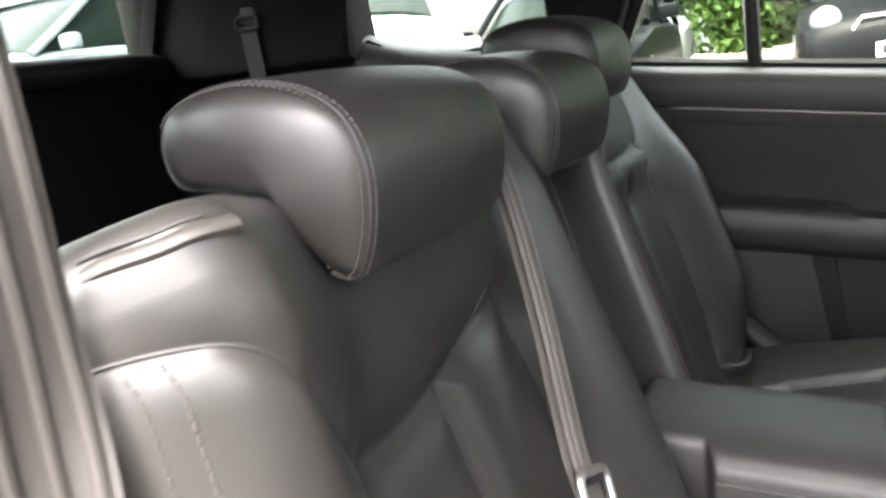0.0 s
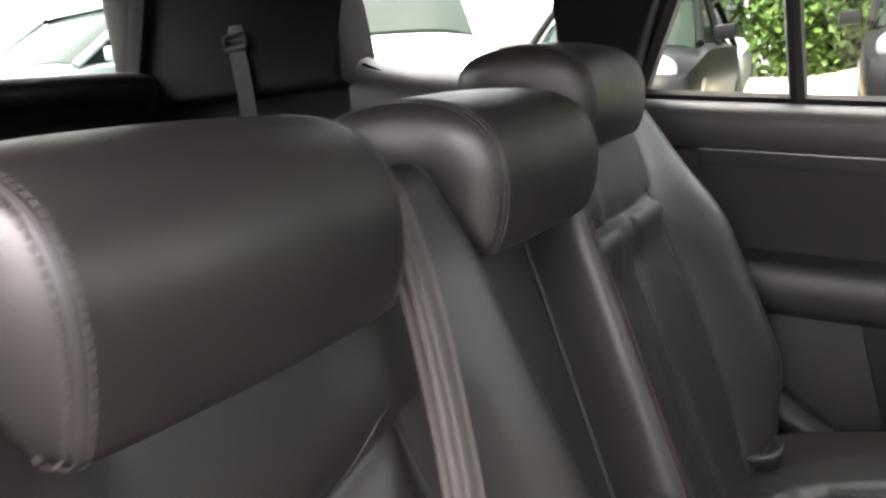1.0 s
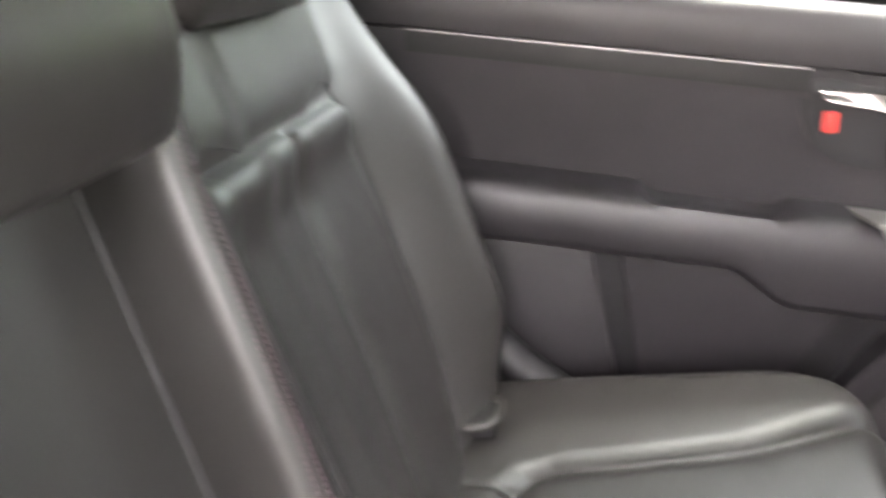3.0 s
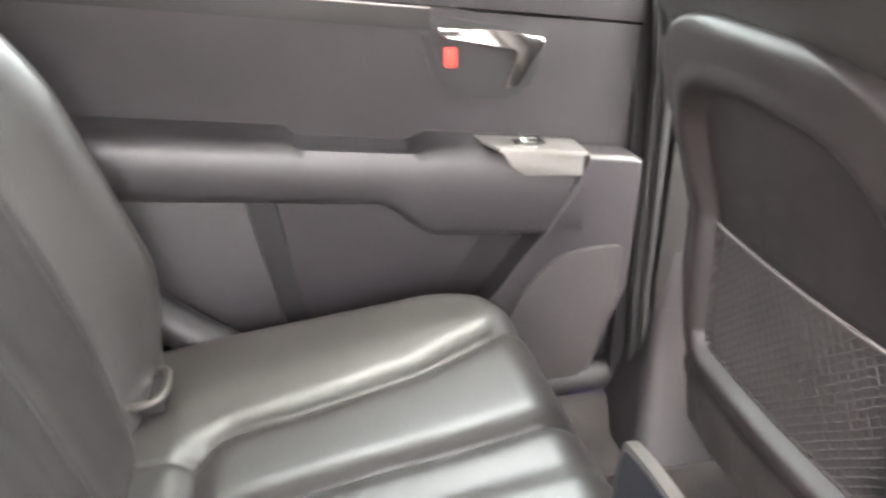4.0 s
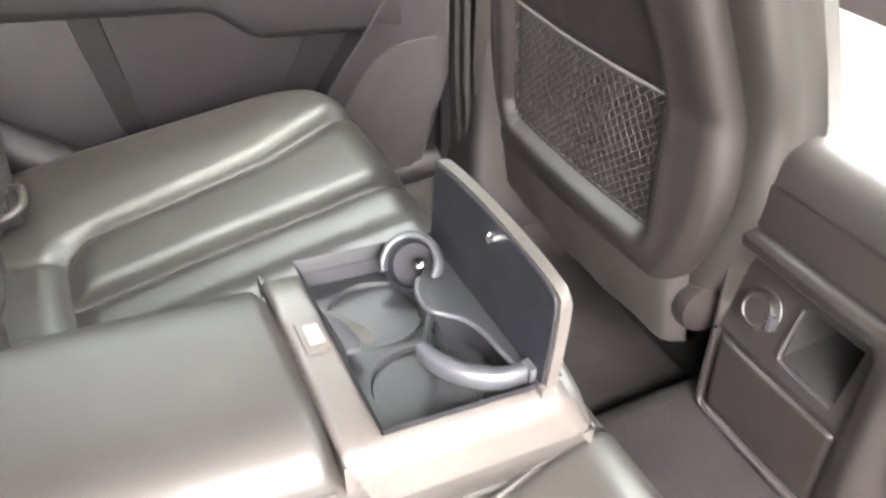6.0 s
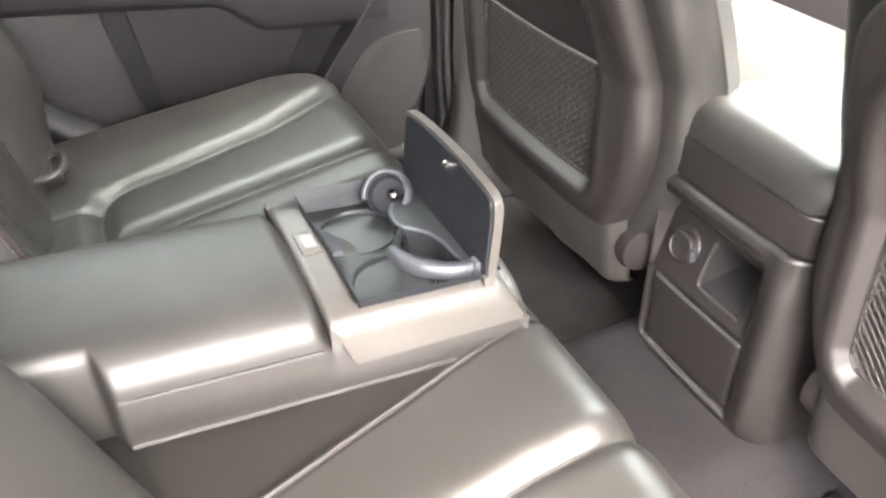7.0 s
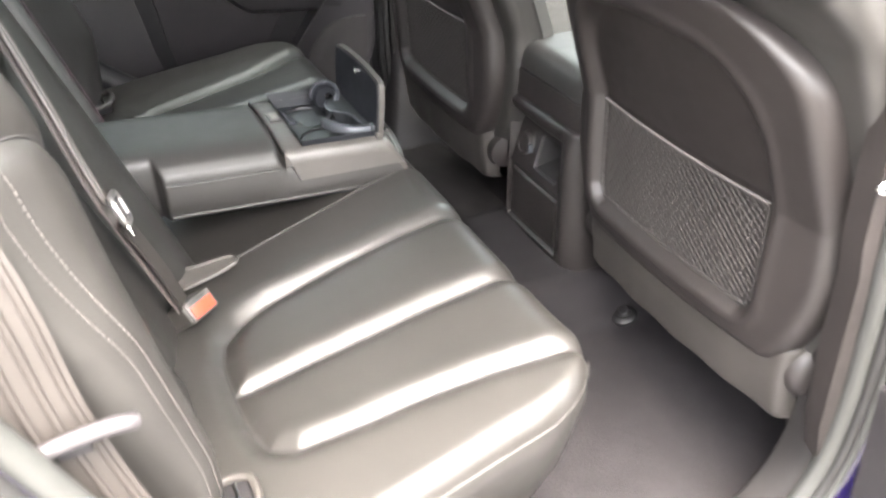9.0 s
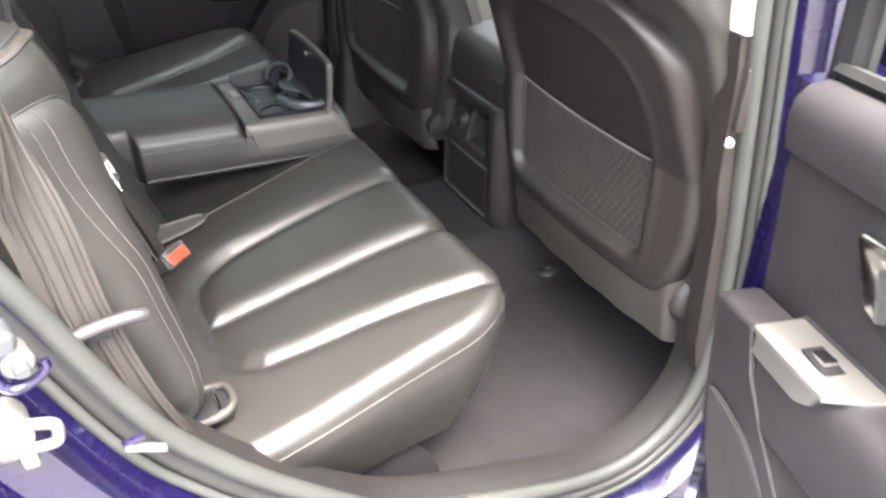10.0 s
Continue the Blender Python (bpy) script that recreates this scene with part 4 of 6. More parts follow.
def kface(a, b):
    """Relief of the rear face: rounded lip, slanting fascia under it, lower bay, rail at one side."""
    inner = ss(-0.136, -0.120, a) * (1 - ss(0.050, 0.058, a))
    depth = np.interp(b, [0.0, 0.104, 0.110, 0.226, 0.234, 0.322, 0.334, 0.341, 0.352, 0.366, 0.380], [0.0, 0.0, 0.008, 0.008, 0.004, 0.029, 0.031, 0.012, 0.001, -0.003, 0.002])
    rail = 0.011 * np.exp(-((a + 0.160) / 0.020) ** 2) * (1 - 0.7 * ss(0.32, 0.38, b)) * ss(0.09, 0.14, b)
    return -inner * depth + rail - 0.25 * (a + 0.06) ** 2


HOLE = (-0.108, -0.036, 0.254, 0.318)
pad("console_body", 0.06, 0.380, lambda b: KY0, lambda b: KY1, 120, 150, kface, kput,
    lambda a, b, h: [Vector((0.86, a, b)), Vector((1.55, a, b))], CONSOLE, console, edge=(0.040, 0.016, 0.0, 0.008),
    hole=lambda a, b: HOLE[0] < a < HOLE[1] and HOLE[2] < b < HOLE[3])
pad("lower_cover", 0.116, 0.222, lambda b: -0.122, lambda b: 0.046, 30, 30, lambda a, b: -0.0035 - 0.25 * (a + 0.06) ** 2 + 0.0 * b, kput, lambda a, b, h: [kput(a, b, h - 0.006)], CONSOLE, console, "dark lower cover", edge=(0.004, 0.004, 0.004, 0.004))
tube("cover_rim", [kput(p.x, p.y, 0.0005 - 0.25 * (p.x + 0.06) ** 2) for p in curve([(0.0525, 0.230, 0), (0.0525, 0.180, 0), (0.0525, 0.130, 0), (0.050, 0.114, 0), (0.040, 0.1075, 0), (0.0, 0.107, 0), (-0.07, 0.107, 0), (-0.128, 0.107, 0)], 40)], 0.0026, CONSOLE, console, "raised rim round the lower cover")


def fascia(a, b):
    return float(kface(np.array([a]), np.array([b]))[0])


# open tray let into the slanting fascia
ha0, ha1, hb0, hb1 = HOLE
bm = bmesh.new()
mouth = [bm.verts.new(kput(a, b, fascia(a, b) + 0.001)) for a, b in ((ha0 - 0.002, hb0 - 0.002), (ha1 + 0.002, hb0 - 0.002), (ha1 + 0.002, hb1 + 0.002), (ha0 - 0.002, hb1 + 0.002))]
pit = [bm.verts.new(kput(a, b, -0.085)) for a, b in ((ha0 + 0.006, hb0 + 0.016), (ha1 - 0.006, hb0 + 0.016), (ha1 - 0.006, hb1 - 0.004), (ha0 + 0.006, hb1 - 0.004))]
for i in range(4):
    bm.faces.new((mouth[i], mouth[(i + 1) % 4], pit[(i + 1) % 4], pit[i]))
bm.faces.new(pit)
# black colour stands in for the deep shade inside the tray
part("tray_hollow", bm, RUBBER_DARK, console, "hollow of the open tray, shade put into its dark colour")
# rim coloured paler than the console to give its highlight
tube("tray_rim", [kput(p.x, p.y, fascia(p.x, p.y) + 0.0015) for p in curve([(ha1 + 0.003, hb1 - 0.004, 0), (ha1 + 0.004, 0.285, 0), (ha1 + 0.003, hb0 + 0.004, 0), (ha1 - 0.004, hb0 - 0.003, 0), (-0.07, hb0 - 0.004, 0), (ha0 + 0.002, hb0 - 0.004, 0)], 40)], 0.0030, TRIM_SOFT, console, "raised rim of the open tray, highlight put into its paler colour")
sock_at = kput(0.010, 0.282, fascia(0.010, 0.282) - 0.004)
spin("socket_collar", [(0.026, -0.004), (0.027, 0.002), (0.024, 0.005), (0.022, 0.005)], sock_at, (-1, 0, 0.25), CONSOLE, console, "round collar of the power socket", n=32)
spin("socket_cover", [(0.0215, 0.0), (0.0222, 0.012), (0.0205, 0.0155), (0.017, 0.0165), (0.0155, 0.0150), (0.004, 0.0155)], sock_at, (-1, 0, 0.25), CONSOLE, console, "round power socket cover", n=32)
box("socket_tab", sock_at + Vector((-0.013, -0.0225, 0.002)), (0.010, 0.007, 0.018), 0.0025, SILVER, console, "small finger tab of the cover")


def flat_top(x, y, h):
    return Vector((x, y, h))


def flat_lid(y, x, h):
    return Vector((x, y, h))


prism("lid_base", rounded(0.804, -0.182, 1.20, 0.062, 0.034, 8), flat_top, 0.3845, 0.434, 0.005, CONSOLE, console, "plastic lid base", seg=3)


def lid_side(x):
    q = max(0.0, 0.036 - (x - 0.806))
    return 0.036 - math.sqrt(0.036 ** 2 - q * q)


pad("storage_lid", 0.806, 1.20, lambda x: -0.183 + lid_side(x), lambda x: 0.063 - lid_side(x), 50, 60, lambda a, x: 0.486 - 0.5 * (a + 0.06) ** 2 + 0.0 * x, flat_lid, lambda a, x, h: [Vector((x, a, 0.4385)), Vector((x + 0.004, a * 0.97, 0.437))], LEATHER_DULL, console, "padded storage lid", edge=(0.028, 0.028, 0.034, 0.03))
prism("lid_joint", rounded(0.809, -0.178, 1.19, 0.058, 0.032, 8), flat_top, 0.372, 0.445, 0.0, RUBBER_DARK, console, "dark joints under the lid")

# ---- doors ----
def shear(x, z):
    return -0.12 * (x - 0.2) * min(1.0, max(0.0, (z - 0.1) / 0.4))


def rear_door(side, name, label):
    """A rear door with its trim, in the closed place; side +1 is the far one."""
    ob = thing(name, label, "car door", (0.80, CY + side * 0.86, 0.0))

    def P(x, d, z):
        return Vector((x, CY + side * d, z + shear(x, z)))

    def P0(x, z, d):
        return Vector((x, CY + side * d, z))

    def run(part_name, xs, prof, mat, lab="", sharp=45, to=None):
        return loft(part_name, [[P(x, d, z) for d, z in prof(x)] for x in xs], mat, to or ob, lab, sharp=sharp)

    long_run = np.linspace(-0.21, 0.775, 48)
    run("upper_pad", long_run, lambda x: [(0.815, 0.806), (0.785, 0.812), (0.765, 0.808), (0.754, 0.796), (0.750, 0.780), (0.752, 0.756), (0.757, 0.736), (0.815, 0.734)], TRIM_SOFT, "soft dark grey top roll")
    band = run("inlay_band", np.linspace(-0.03, 0.475, 24), lambda x: [(0.81, 0.7335), (0.758, 0.733), (0.757, 0.719), (0.758, 0.704), (0.81, 0.703)], INLAY, "dark satin inlay band")
    run("chrome_strip", np.linspace(-0.03, 0.475, 24), lambda x: [(0.760, 0.7340), (0.7550, 0.7335), (0.7550, 0.7318), (0.760, 0.7312)], STRIP, "thin satin metal strip", to=band)
    run("mid_panel", long_run, lambda x: [(0.815, 0.732), (0.766, 0.731), (0.765, 0.704), (0.770, 0.66), (0.776, 0.58), (0.779, 0.545), (0.815, 0.54)], TRIM, "charcoal plastic mid panel")

    def rest(x):
        b = 0.050 * float(ss(0.39, 0.48, x))
        scoop = 0.022 * float(ss(0.275, 0.30, x) * (1 - ss(0.44, 0.475, x)))
        end = 0.012 * float(ss(0.70, 0.775, x))
        return [(0.80, 0.566), (0.785, 0.566 - scoop * 0.3), (0.772, 0.562 - scoop), (0.752, 0.557 - scoop), (0.736, 0.553 - scoop * 0.5), (0.726 + end, 0.545), (0.721 + end, 0.531), (0.720 + end, 0.510),
                (0.722 + end, 0.484 - b), (0.730 + end, 0.469 - b), (0.746, 0.462 - b), (0.80, 0.460 - b)]

    armrest = run("armrest", np.linspace(-0.21, 0.690, 80), rest, TRIM_SOFT, "dark grey padded door armrest", sharp=60)
    run("lower_backing", long_run, lambda x: [(0.815, 0.47), (0.778, 0.465), (0.781, 0.36), (0.790, 0.15), (0.805, 0.04), (0.825, 0.02)], TRIM_DARK, "black lower door backing")
    skin = lambda z: 0.771 + 0.012 * max(0.0, (0.46 - z) / 0.4)
    flat = lambda a, b, h: P0(a, b, skin(b) + 0.010 - h)
    prism("pocket_panel", [(-0.20, 0.490), (0.02, 0.487), (0.214, 0.463), (0.240, 0.32), (0.282, 0.12), (-0.10, 0.12), (-0.20, 0.30)], flat, 0.0, 0.011, 0.003, TRIM, ob, "charcoal pocket panel")
    prism("pocket_panel", [(0.253, 0.462), (0.33, 0.452), (0.40, 0.440), (0.44, 0.41), (0.566, 0.390), (0.493, 0.281), (0.43, 0.17), (0.40, 0.12), (0.320, 0.12), (0.276, 0.32)], flat, 0.0, 0.011, 0.003, TRIM, ob, "charcoal pocket panel")
    tube("pocket_lip", [flat(x, 0.492 - 0.11 * (x + 0.2) * 0.6 - 0.004, 0.011) for x in np.linspace(-0.18, 0.213, 20)], 0.0016, TRIM_SOFT, ob)
    lean_in = lambda a, b, h: P0(a, b, 0.7175 + 0.16 * max(0.0, 0.42 - b) + 0.05 - h)
    front = prism("front_panel", [(0.692, 0.497), (0.762, 0.488), (0.775, 0.480), (0.782, 0.27), (0.730, 0.05), (0.62, 0.05), (0.48, 0.15), (0.544, 0.251), (0.634, 0.385), (0.670, 0.440)], lean_in, 0.0, 0.050, 0.010, TRIM_SOFT, ob, "dark grey front lower panel", seg=3)
    prism("speaker_grille", [(p.x, p.y) for p in curve([(0.650, 0.330, 0), (0.700, 0.345, 0), (0.748, 0.345, 0), (0.756, 0.33, 0), (0.752, 0.22, 0), (0.725, 0.10, 0), (0.66, 0.07, 0), (0.60, 0.10, 0), (0.585, 0.20, 0), (0.605, 0.27, 0)], 50, closed=True)],
          lean_in, 0.046, 0.0535, 0.003, SHELL_DARK, front, "dark fabric speaker grille")
    tube("front_panel_lip", [lean_in(a, b, 0.0495) for a, b in ((0.484, 0.158), (0.546, 0.251), (0.602, 0.335), (0.640, 0.388), (0.674, 0.440), (0.694, 0.492))], 0.0026, TRIM_SOFT, front)
    # inner handle
    bez = [(p.x, p.y) for p in curve([(0.466, 0.700, 0), (0.470, 0.640, 0), (0.490, 0.600, 0), (0.530, 0.578, 0), (0.580, 0.572, 0), (0.618, 0.590, 0), (0.628, 0.640, 0), (0.612, 0.672, 0), (0.54, 0.690, 0)], 44, closed=True)]
    handle = prism("handle_bezel", bez, lambda a, b, h: P0(a, b, 0.776 - h), 0.0, 0.010, 0.004, TRIM_DARK, ob, "dark recessed handle bezel")
    prism("handle_cup", [(0.54 + (a - 0.54) * 0.8, 0.632 + (b - 0.632) * 0.78) for a, b in bez], lambda a, b, h: P0(a, b, 0.767 - h), 0.0, 0.003, 0.001, TRIM_DARK, handle)
    prism("handle_lever", [(0.486, 0.676), (0.56, 0.668), (0.628, 0.656), (0.632, 0.648), (0.596, 0.592), (0.576, 0.588), (0.598, 0.636), (0.592, 0.644), (0.50, 0.660), (0.486, 0.664)], lambda a, b, h: P0(a, b, 0.766 - h), 0.0, 0.012, 0.003, CHROME, handle, "chrome pull lever")
    box("lock_tab", P0(0.503, 0.634, 0.761), (0.017, 0.010, 0.026), 0.003, RED, handle, "red lock indicator")
    # window switch
    plate = prism("switch_panel", [(0.560, 0.712), (0.535, 0.775), (0.688, 0.775), (0.688, 0.716), (0.682, 0.712)], lambda a, b, h: P(a, b, 0.556 + h), 0.0, 0.006, 0.003, SATIN, ob, "satin silver switch panel")
    prism("switch_lip", [(0.566, 0.556), (0.684, 0.556), (0.684, 0.525), (0.600, 0.522), (0.580, 0.532)], lambda a, b, h: P(a, 0.724 - h + 0.012 * (a > 0.7), b), 0.0, 0.008, 0.003, SATIN, plate)
    box("switch_well", P(0.605, 0.745, 0.5625), (0.052, 0.024, 0.003), 0.001, TRIM_DARK, plate)
    box("window_switch", P(0.610, 0.745, 0.566), (0.024, 0.016, 0.010), 0.003, CHROME, plate, "small window switch", turn=Euler((0, radians(12), 0)).to_matrix())
    # outer skin, frame and glass
    prism("outer_skin", [(-0.16, 0.86), (0.80, 0.745), (0.80, -0.10), (0.12, -0.10), (0.02, 0.12), (-0.12, 0.35), (-0.20, 0.60)], lambda a, b, h: P0(a, b, 0.832 + h), 0.0, 0.03, 0.008, PAINT, ob, "dark blue-violet painted outer skin")
    fr = curve([(0.788, 0.82, 0.72), (0.775, 0.805, 0.86), (0.735, 0.77, 1.06), (0.68, 0.745, 1.15), (0.58, 0.735, 1.175), (0.3, 0.735, 1.185), (0.08, 0.735, 1.183), (0.0, 0.742, 1.145), (-0.062, 0.765, 1.03), (-0.112, 0.79, 0.93), (-0.155, 0.81, 0.84)], 50)
    fr = [Vector((p.x, CY + side * p.y, p.z)) for p in fr]
    tube("window_frame", fr, 0.022, TRIM_DARK, ob, "black window frame")
    tube("window_divider", [Vector((0.125, CY + side * 0.805, 0.80)), Vector((0.122, CY + side * 0.775, 1.0)), Vector((0.118, CY + side * 0.74, 1.19))], 0.015, TRIM_DARK, ob, "black upright window divider")
    for a, b in ((-0.15, 0.11), (0.135, 0.78)):
        g = [(a, 0.815 - 0.12 * (a - 0.2)), (b, 0.815 - 0.12 * (b - 0.2)), (min(b, 0.70), 1.17), (max(a, 0.01), 1.17)]
        pane = prism("window_pane", g, lambda p, q, h: P0(p, q, 0.805 - (q - 0.8) * 0.17 + h), 0.0, 0.004, 0, GLASS, ob)
        pane.visible_shadow = False
    run("sill_seal", np.linspace(-0.15, 0.78, 20), lambda x: [(0.800, 0.808), (0.790, 0.820), (0.796, 0.828), (0.808, 0.826), (0.812, 0.808)], RUBBER_DARK, "black glass seal")
    prism("hinge_edge", [(0.775, 0.74), (0.798, 0.74), (0.798, -0.05), (0.775, 0.02)], lambda a, b, h: P0(a, b, 0.765 + h), 0.0, 0.07, 0.004, TRIM_DARK if side > 0 else PAINT, ob, "hinge edge of the door")
    return ob


rear_door(1, "car_door", "closed rear door with charcoal trim, chrome strip and silver switch")
door_right = rear_door(-1, "car_door", "wide open rear door with charcoal trim and silver switch panel")
HX, HY = 0.795, -0.883
door_right.matrix_basis = Matrix.Translation((HX - 0.005, HY - 0.035, 0)) @ Matrix.Rotation(radians(72), 4, "Z") @ Matrix.Translation((-HX, -HY, 0)) @ Matrix.Translation(door_right.location)


# ---- shell of the car: far side ----
def wall_plate(name, outline, d0, d1, mat, label, bevel=0.012, tilt=0.0, side=1):
    ob = prism(name, outline, lambda a, b, h: Vector((a, CY + side * (d1 - h - tilt * max(0.0, b - 0.85)), b)), 0.0, d1 - d0, bevel, mat, None, seg=3)
    return tagged(ob, label, "car trim", kind="structure")


wall_plate("trim_quarter", [(-0.13, 0.02), (-0.13, 0.78), (-0.20, 0.87), (-0.262, 0.915), (-0.30, 0.910), (-0.405, 0.895), (-0.55, 0.912), (-0.690, 0.945), (-0.72, 0.97), (-1.36, 1.00), (-1.36, 0.02)], 0.735, 0.84, PILLAR, "dark grey luggage side trim under the quarter window", 0.03)
wall_plate("trim_pillar_c", [(-0.165, 0.80), (-0.19, 0.82), (-0.26, 0.94), (-0.255, 1.02), (-0.235, 1.22), (0.01, 1.22), (-0.078, 1.02)], 0.730, 0.82, PILLAR, "black rear pillar trim", 0.02, 0.15)
wall_plate("trim_pillar_d", [(-0.690, 0.93), (-0.70, 1.10), (-0.68, 1.22), (-1.34, 1.22), (-1.36, 0.93)], 0.700, 0.82, PILLAR, "black rearmost pillar trim", 0.03, 0.1)
ledge_line = curve([(-0.16, 0.93, 0), (-0.255, 0.966, 0), (-0.30, 0.952, 0), (-0.405, 0.932, 0), (-0.55, 0.948, 0), (-0.64, 0.968, 0), (-0.70, 0.988, 0)], 60)
ledge = loft("trim_quarter_ledge", [[Vector((p.x, CY + d, p.y + z)) for d, z in ((0.80, -0.004), (0.775, 0.0), (0.748, -0.006), (0.728, -0.018), (0.714, -0.038), (0.707, -0.065), (0.706, -0.10), (0.712, -0.16), (0.735, -0.22), (0.80, -0.22))] for p in ledge_line], TRIM_SOFT, None, sharp=60)
tagged(ledge, "rounded grey ledge under the quarter window", "car trim", kind="structure")
quarter_glass = prism("window_quarter", [(-0.25, 0.93), (-0.70, 0.98), (-0.69, 1.22), (-0.23, 1.22)], lambda a, b, h: Vector((a, CY + 0.79 + h, b)), 0, 0.004, 0, GLASS)
quarter_glass.visible_shadow = False
tagged(quarter_glass, "clear quarter window glass", "window", kind="structure")
wall_plate("body_side_left", [(-1.35, -0.10), (-1.35, 0.98), (-0.20, 0.90), (-0.12, 0.35), (0.02, 0.10), (0.10, -0.10)], 0.845, 0.88, PAINT, "dark blue-violet body side", 0.01)
# far middle pillar with black seals
wall_plate("trim_pillar_b", [(0.822, 0.0), (0.814, 0.3), (0.822, 0.62), (0.80, 0.80), (0.74, 1.22), (0.86, 1.22), (0.93, 0.80), (0.95, 0.4), (1.02, 0.0)], 0.715, 0.84, OPENING, "taupe plastic middle pillar trim", 0.025, 0.12)
for k, (dx, dd, rr) in enumerate(((0.798, 0.745, 0.011), (0.806, 0.728, 0.008))):
    seal = tube("seal_left", [Vector((dx + 0.012, CY + dd, 0.02)), Vector((dx, CY + dd, 0.25)), Vector((dx, CY + dd, 0.60)), Vector((dx - 0.03, CY + dd - 0.02, 0.85)), Vector((dx - 0.09, CY + dd - 0.05, 1.18))], rr, RUBBER_DARK)
    tagged(seal, "black rubber door seal", "seal", kind="structure")
foot_rings = []
for z, x_rear, d in ((-0.02, 0.735, 0.585), (0.03, 0.755, 0.605), (0.09, 0.785, 0.650), (0.16, 0.806, 0.690), (0.26, 0.816, 0.708), (0.34, 0.820, 0.716)):
    foot_rings.append([Vector((x_rear + dx, CY + d + dd, z)) for dx, dd in ((0.0, 0.16), (0.0, 0.03), (0.006, 0.012), (0.022, 0.0), (0.20, 0.0), (0.20, 0.16))])
foot = tagged(loft("trim_pillar_foot", foot_rings, TRIM_DARK, None, sharp=60), "taupe plastic foot of the middle pillar", "car trim", kind="structure")
kick = pad("trim_sill_left", 0.06, 1.02, lambda x: 0.60, lambda x: 0.80, 16, 40, lambda d, x: 0.02 + 0.035 * ss(0.68, 0.76, d) + 0.0 * x, lambda d, x, h: Vector((x, CY + d, h)),
           lambda d, x, h: [Vector((x, CY + d, -0.06))], MAT, edge=(0.0, 0.0, 0.0, 0.0))
tagged(kick, "dark carpeted door sill cover", "sill", kind="structure")
# belt on the rearmost pillar
clip = thing("belt_anchor", "dark seat belt anchor with webbing on the rearmost pillar", "seat belt", (-0.95, 0.66, 1.0))
box("anchor_cover", (-0.95, 0.672, 1.075), (0.055, 0.03, 0.065), 0.010, TRIM_DARK, clip, "dark upper belt anchor")
tube("anchor_loop", [Vector((-0.95 + a, 0.652, 1.045 + b)) for a, b in rounded(-0.030, -0.014, 0.030, 0.014, 0.008)], 0.005, TRIM, clip, closed=True)
ribbon("webbing", [Vector((-0.952, 0.655, 1.04)), Vector((-0.95, 0.662, 0.94)), Vector((-0.95, 0.668, 0.80)), Vector((-0.95, 0.67, 0.55))], (1, 0, 0), 0.046, 0.002, SHELL_DARK, clip)

# tailgate
gate = thing("tailgate", "closed tailgate with black inner trim under its window", "tailgate", (-1.27, CY, 0.4))
pad("inner_trim", -0.74, 0.72, lambda y: 0.30, lambda y: 0.985 + 0.022 * abs(y) , 40, 50, lambda z, y: 0.03 + 0.03 * ss(0.9, 0.97, z) - 0.05 * (y * y), lambda z, y, h: Vector((-1.29 + h, y, z)),
    lambda z, y, h: [Vector((-1.33, y, z))], PILLAR, gate, "black ribbed inner trim", edge=(0.02, 0.04, 0.03, 0.03))
tube("top_roll", curve([(-1.235, -0.70, 0.990), (-1.225, -0.3, 0.978), (-1.222, 0.2, 0.976), (-1.225, 0.56, 0.982), (-1.24, 0.66, 0.975), (-1.27, 0.70, 0.95)], 30), 0.030, TRIM, gate, "rounded top roll of the trim", n=12)
tube("pillar_cover", curve([(-1.25, 0.715, 0.93), (-1.235, 0.708, 1.00), (-1.17, 0.693, 1.12), (-1.10, 0.675, 1.23)], 14), 0.026, PILLAR, gate, "rounded dark pillar cover", n=14)
glass = prism("tailgate_window", [(-0.66, 0.98), (0.645, 0.98), (0.60, 1.22), (-0.62, 1.22)], lambda a, b, h: Vector((-1.30 + 0.55 * (b - 0.98) + h, a, b)), 0, 0.004, 0, GLASS, gate)
glass.visible_shadow = False
for s in (1, -1):
    prism("window_pillar", [(0.645, 0.96), (0.80, 0.96), (0.80, 1.24), (0.61, 1.24)], lambda a, b, h: Vector((-1.27 + 0.5 * (b - 0.98) + h, CY + 0.02 + s * a, b)), -0.05, 0.02, 0.008, PILLAR, gate, "black window pillar trim")
prism("outer_skin", [(-0.80, -0.05), (0.78, -0.05), (0.78, 1.0), (-0.80, 1.0)], lambda a, b, h: Vector((-1.36 + h, a, b)), 0, 0.02, 0.005, PAINT, gate, "painted tailgate skin")
cargo = pad("floor_luggage", -0.72, 0.68, lambda y: -1.30, lambda y: -0.02, 40, 30, lambda x, y: 0.36 + 0.006 * np.sin(x * 13) * np.sin(y * 17), lambda x, y, h: Vector((x, y, h)), lambda x, y, h: [Vector((x, y, 0.0))], CARPET, edge=(0.02, 0.02, 0.02, 0.02))
tagged(cargo, "charcoal carpeted luggage floor", "floor", kind="structure")

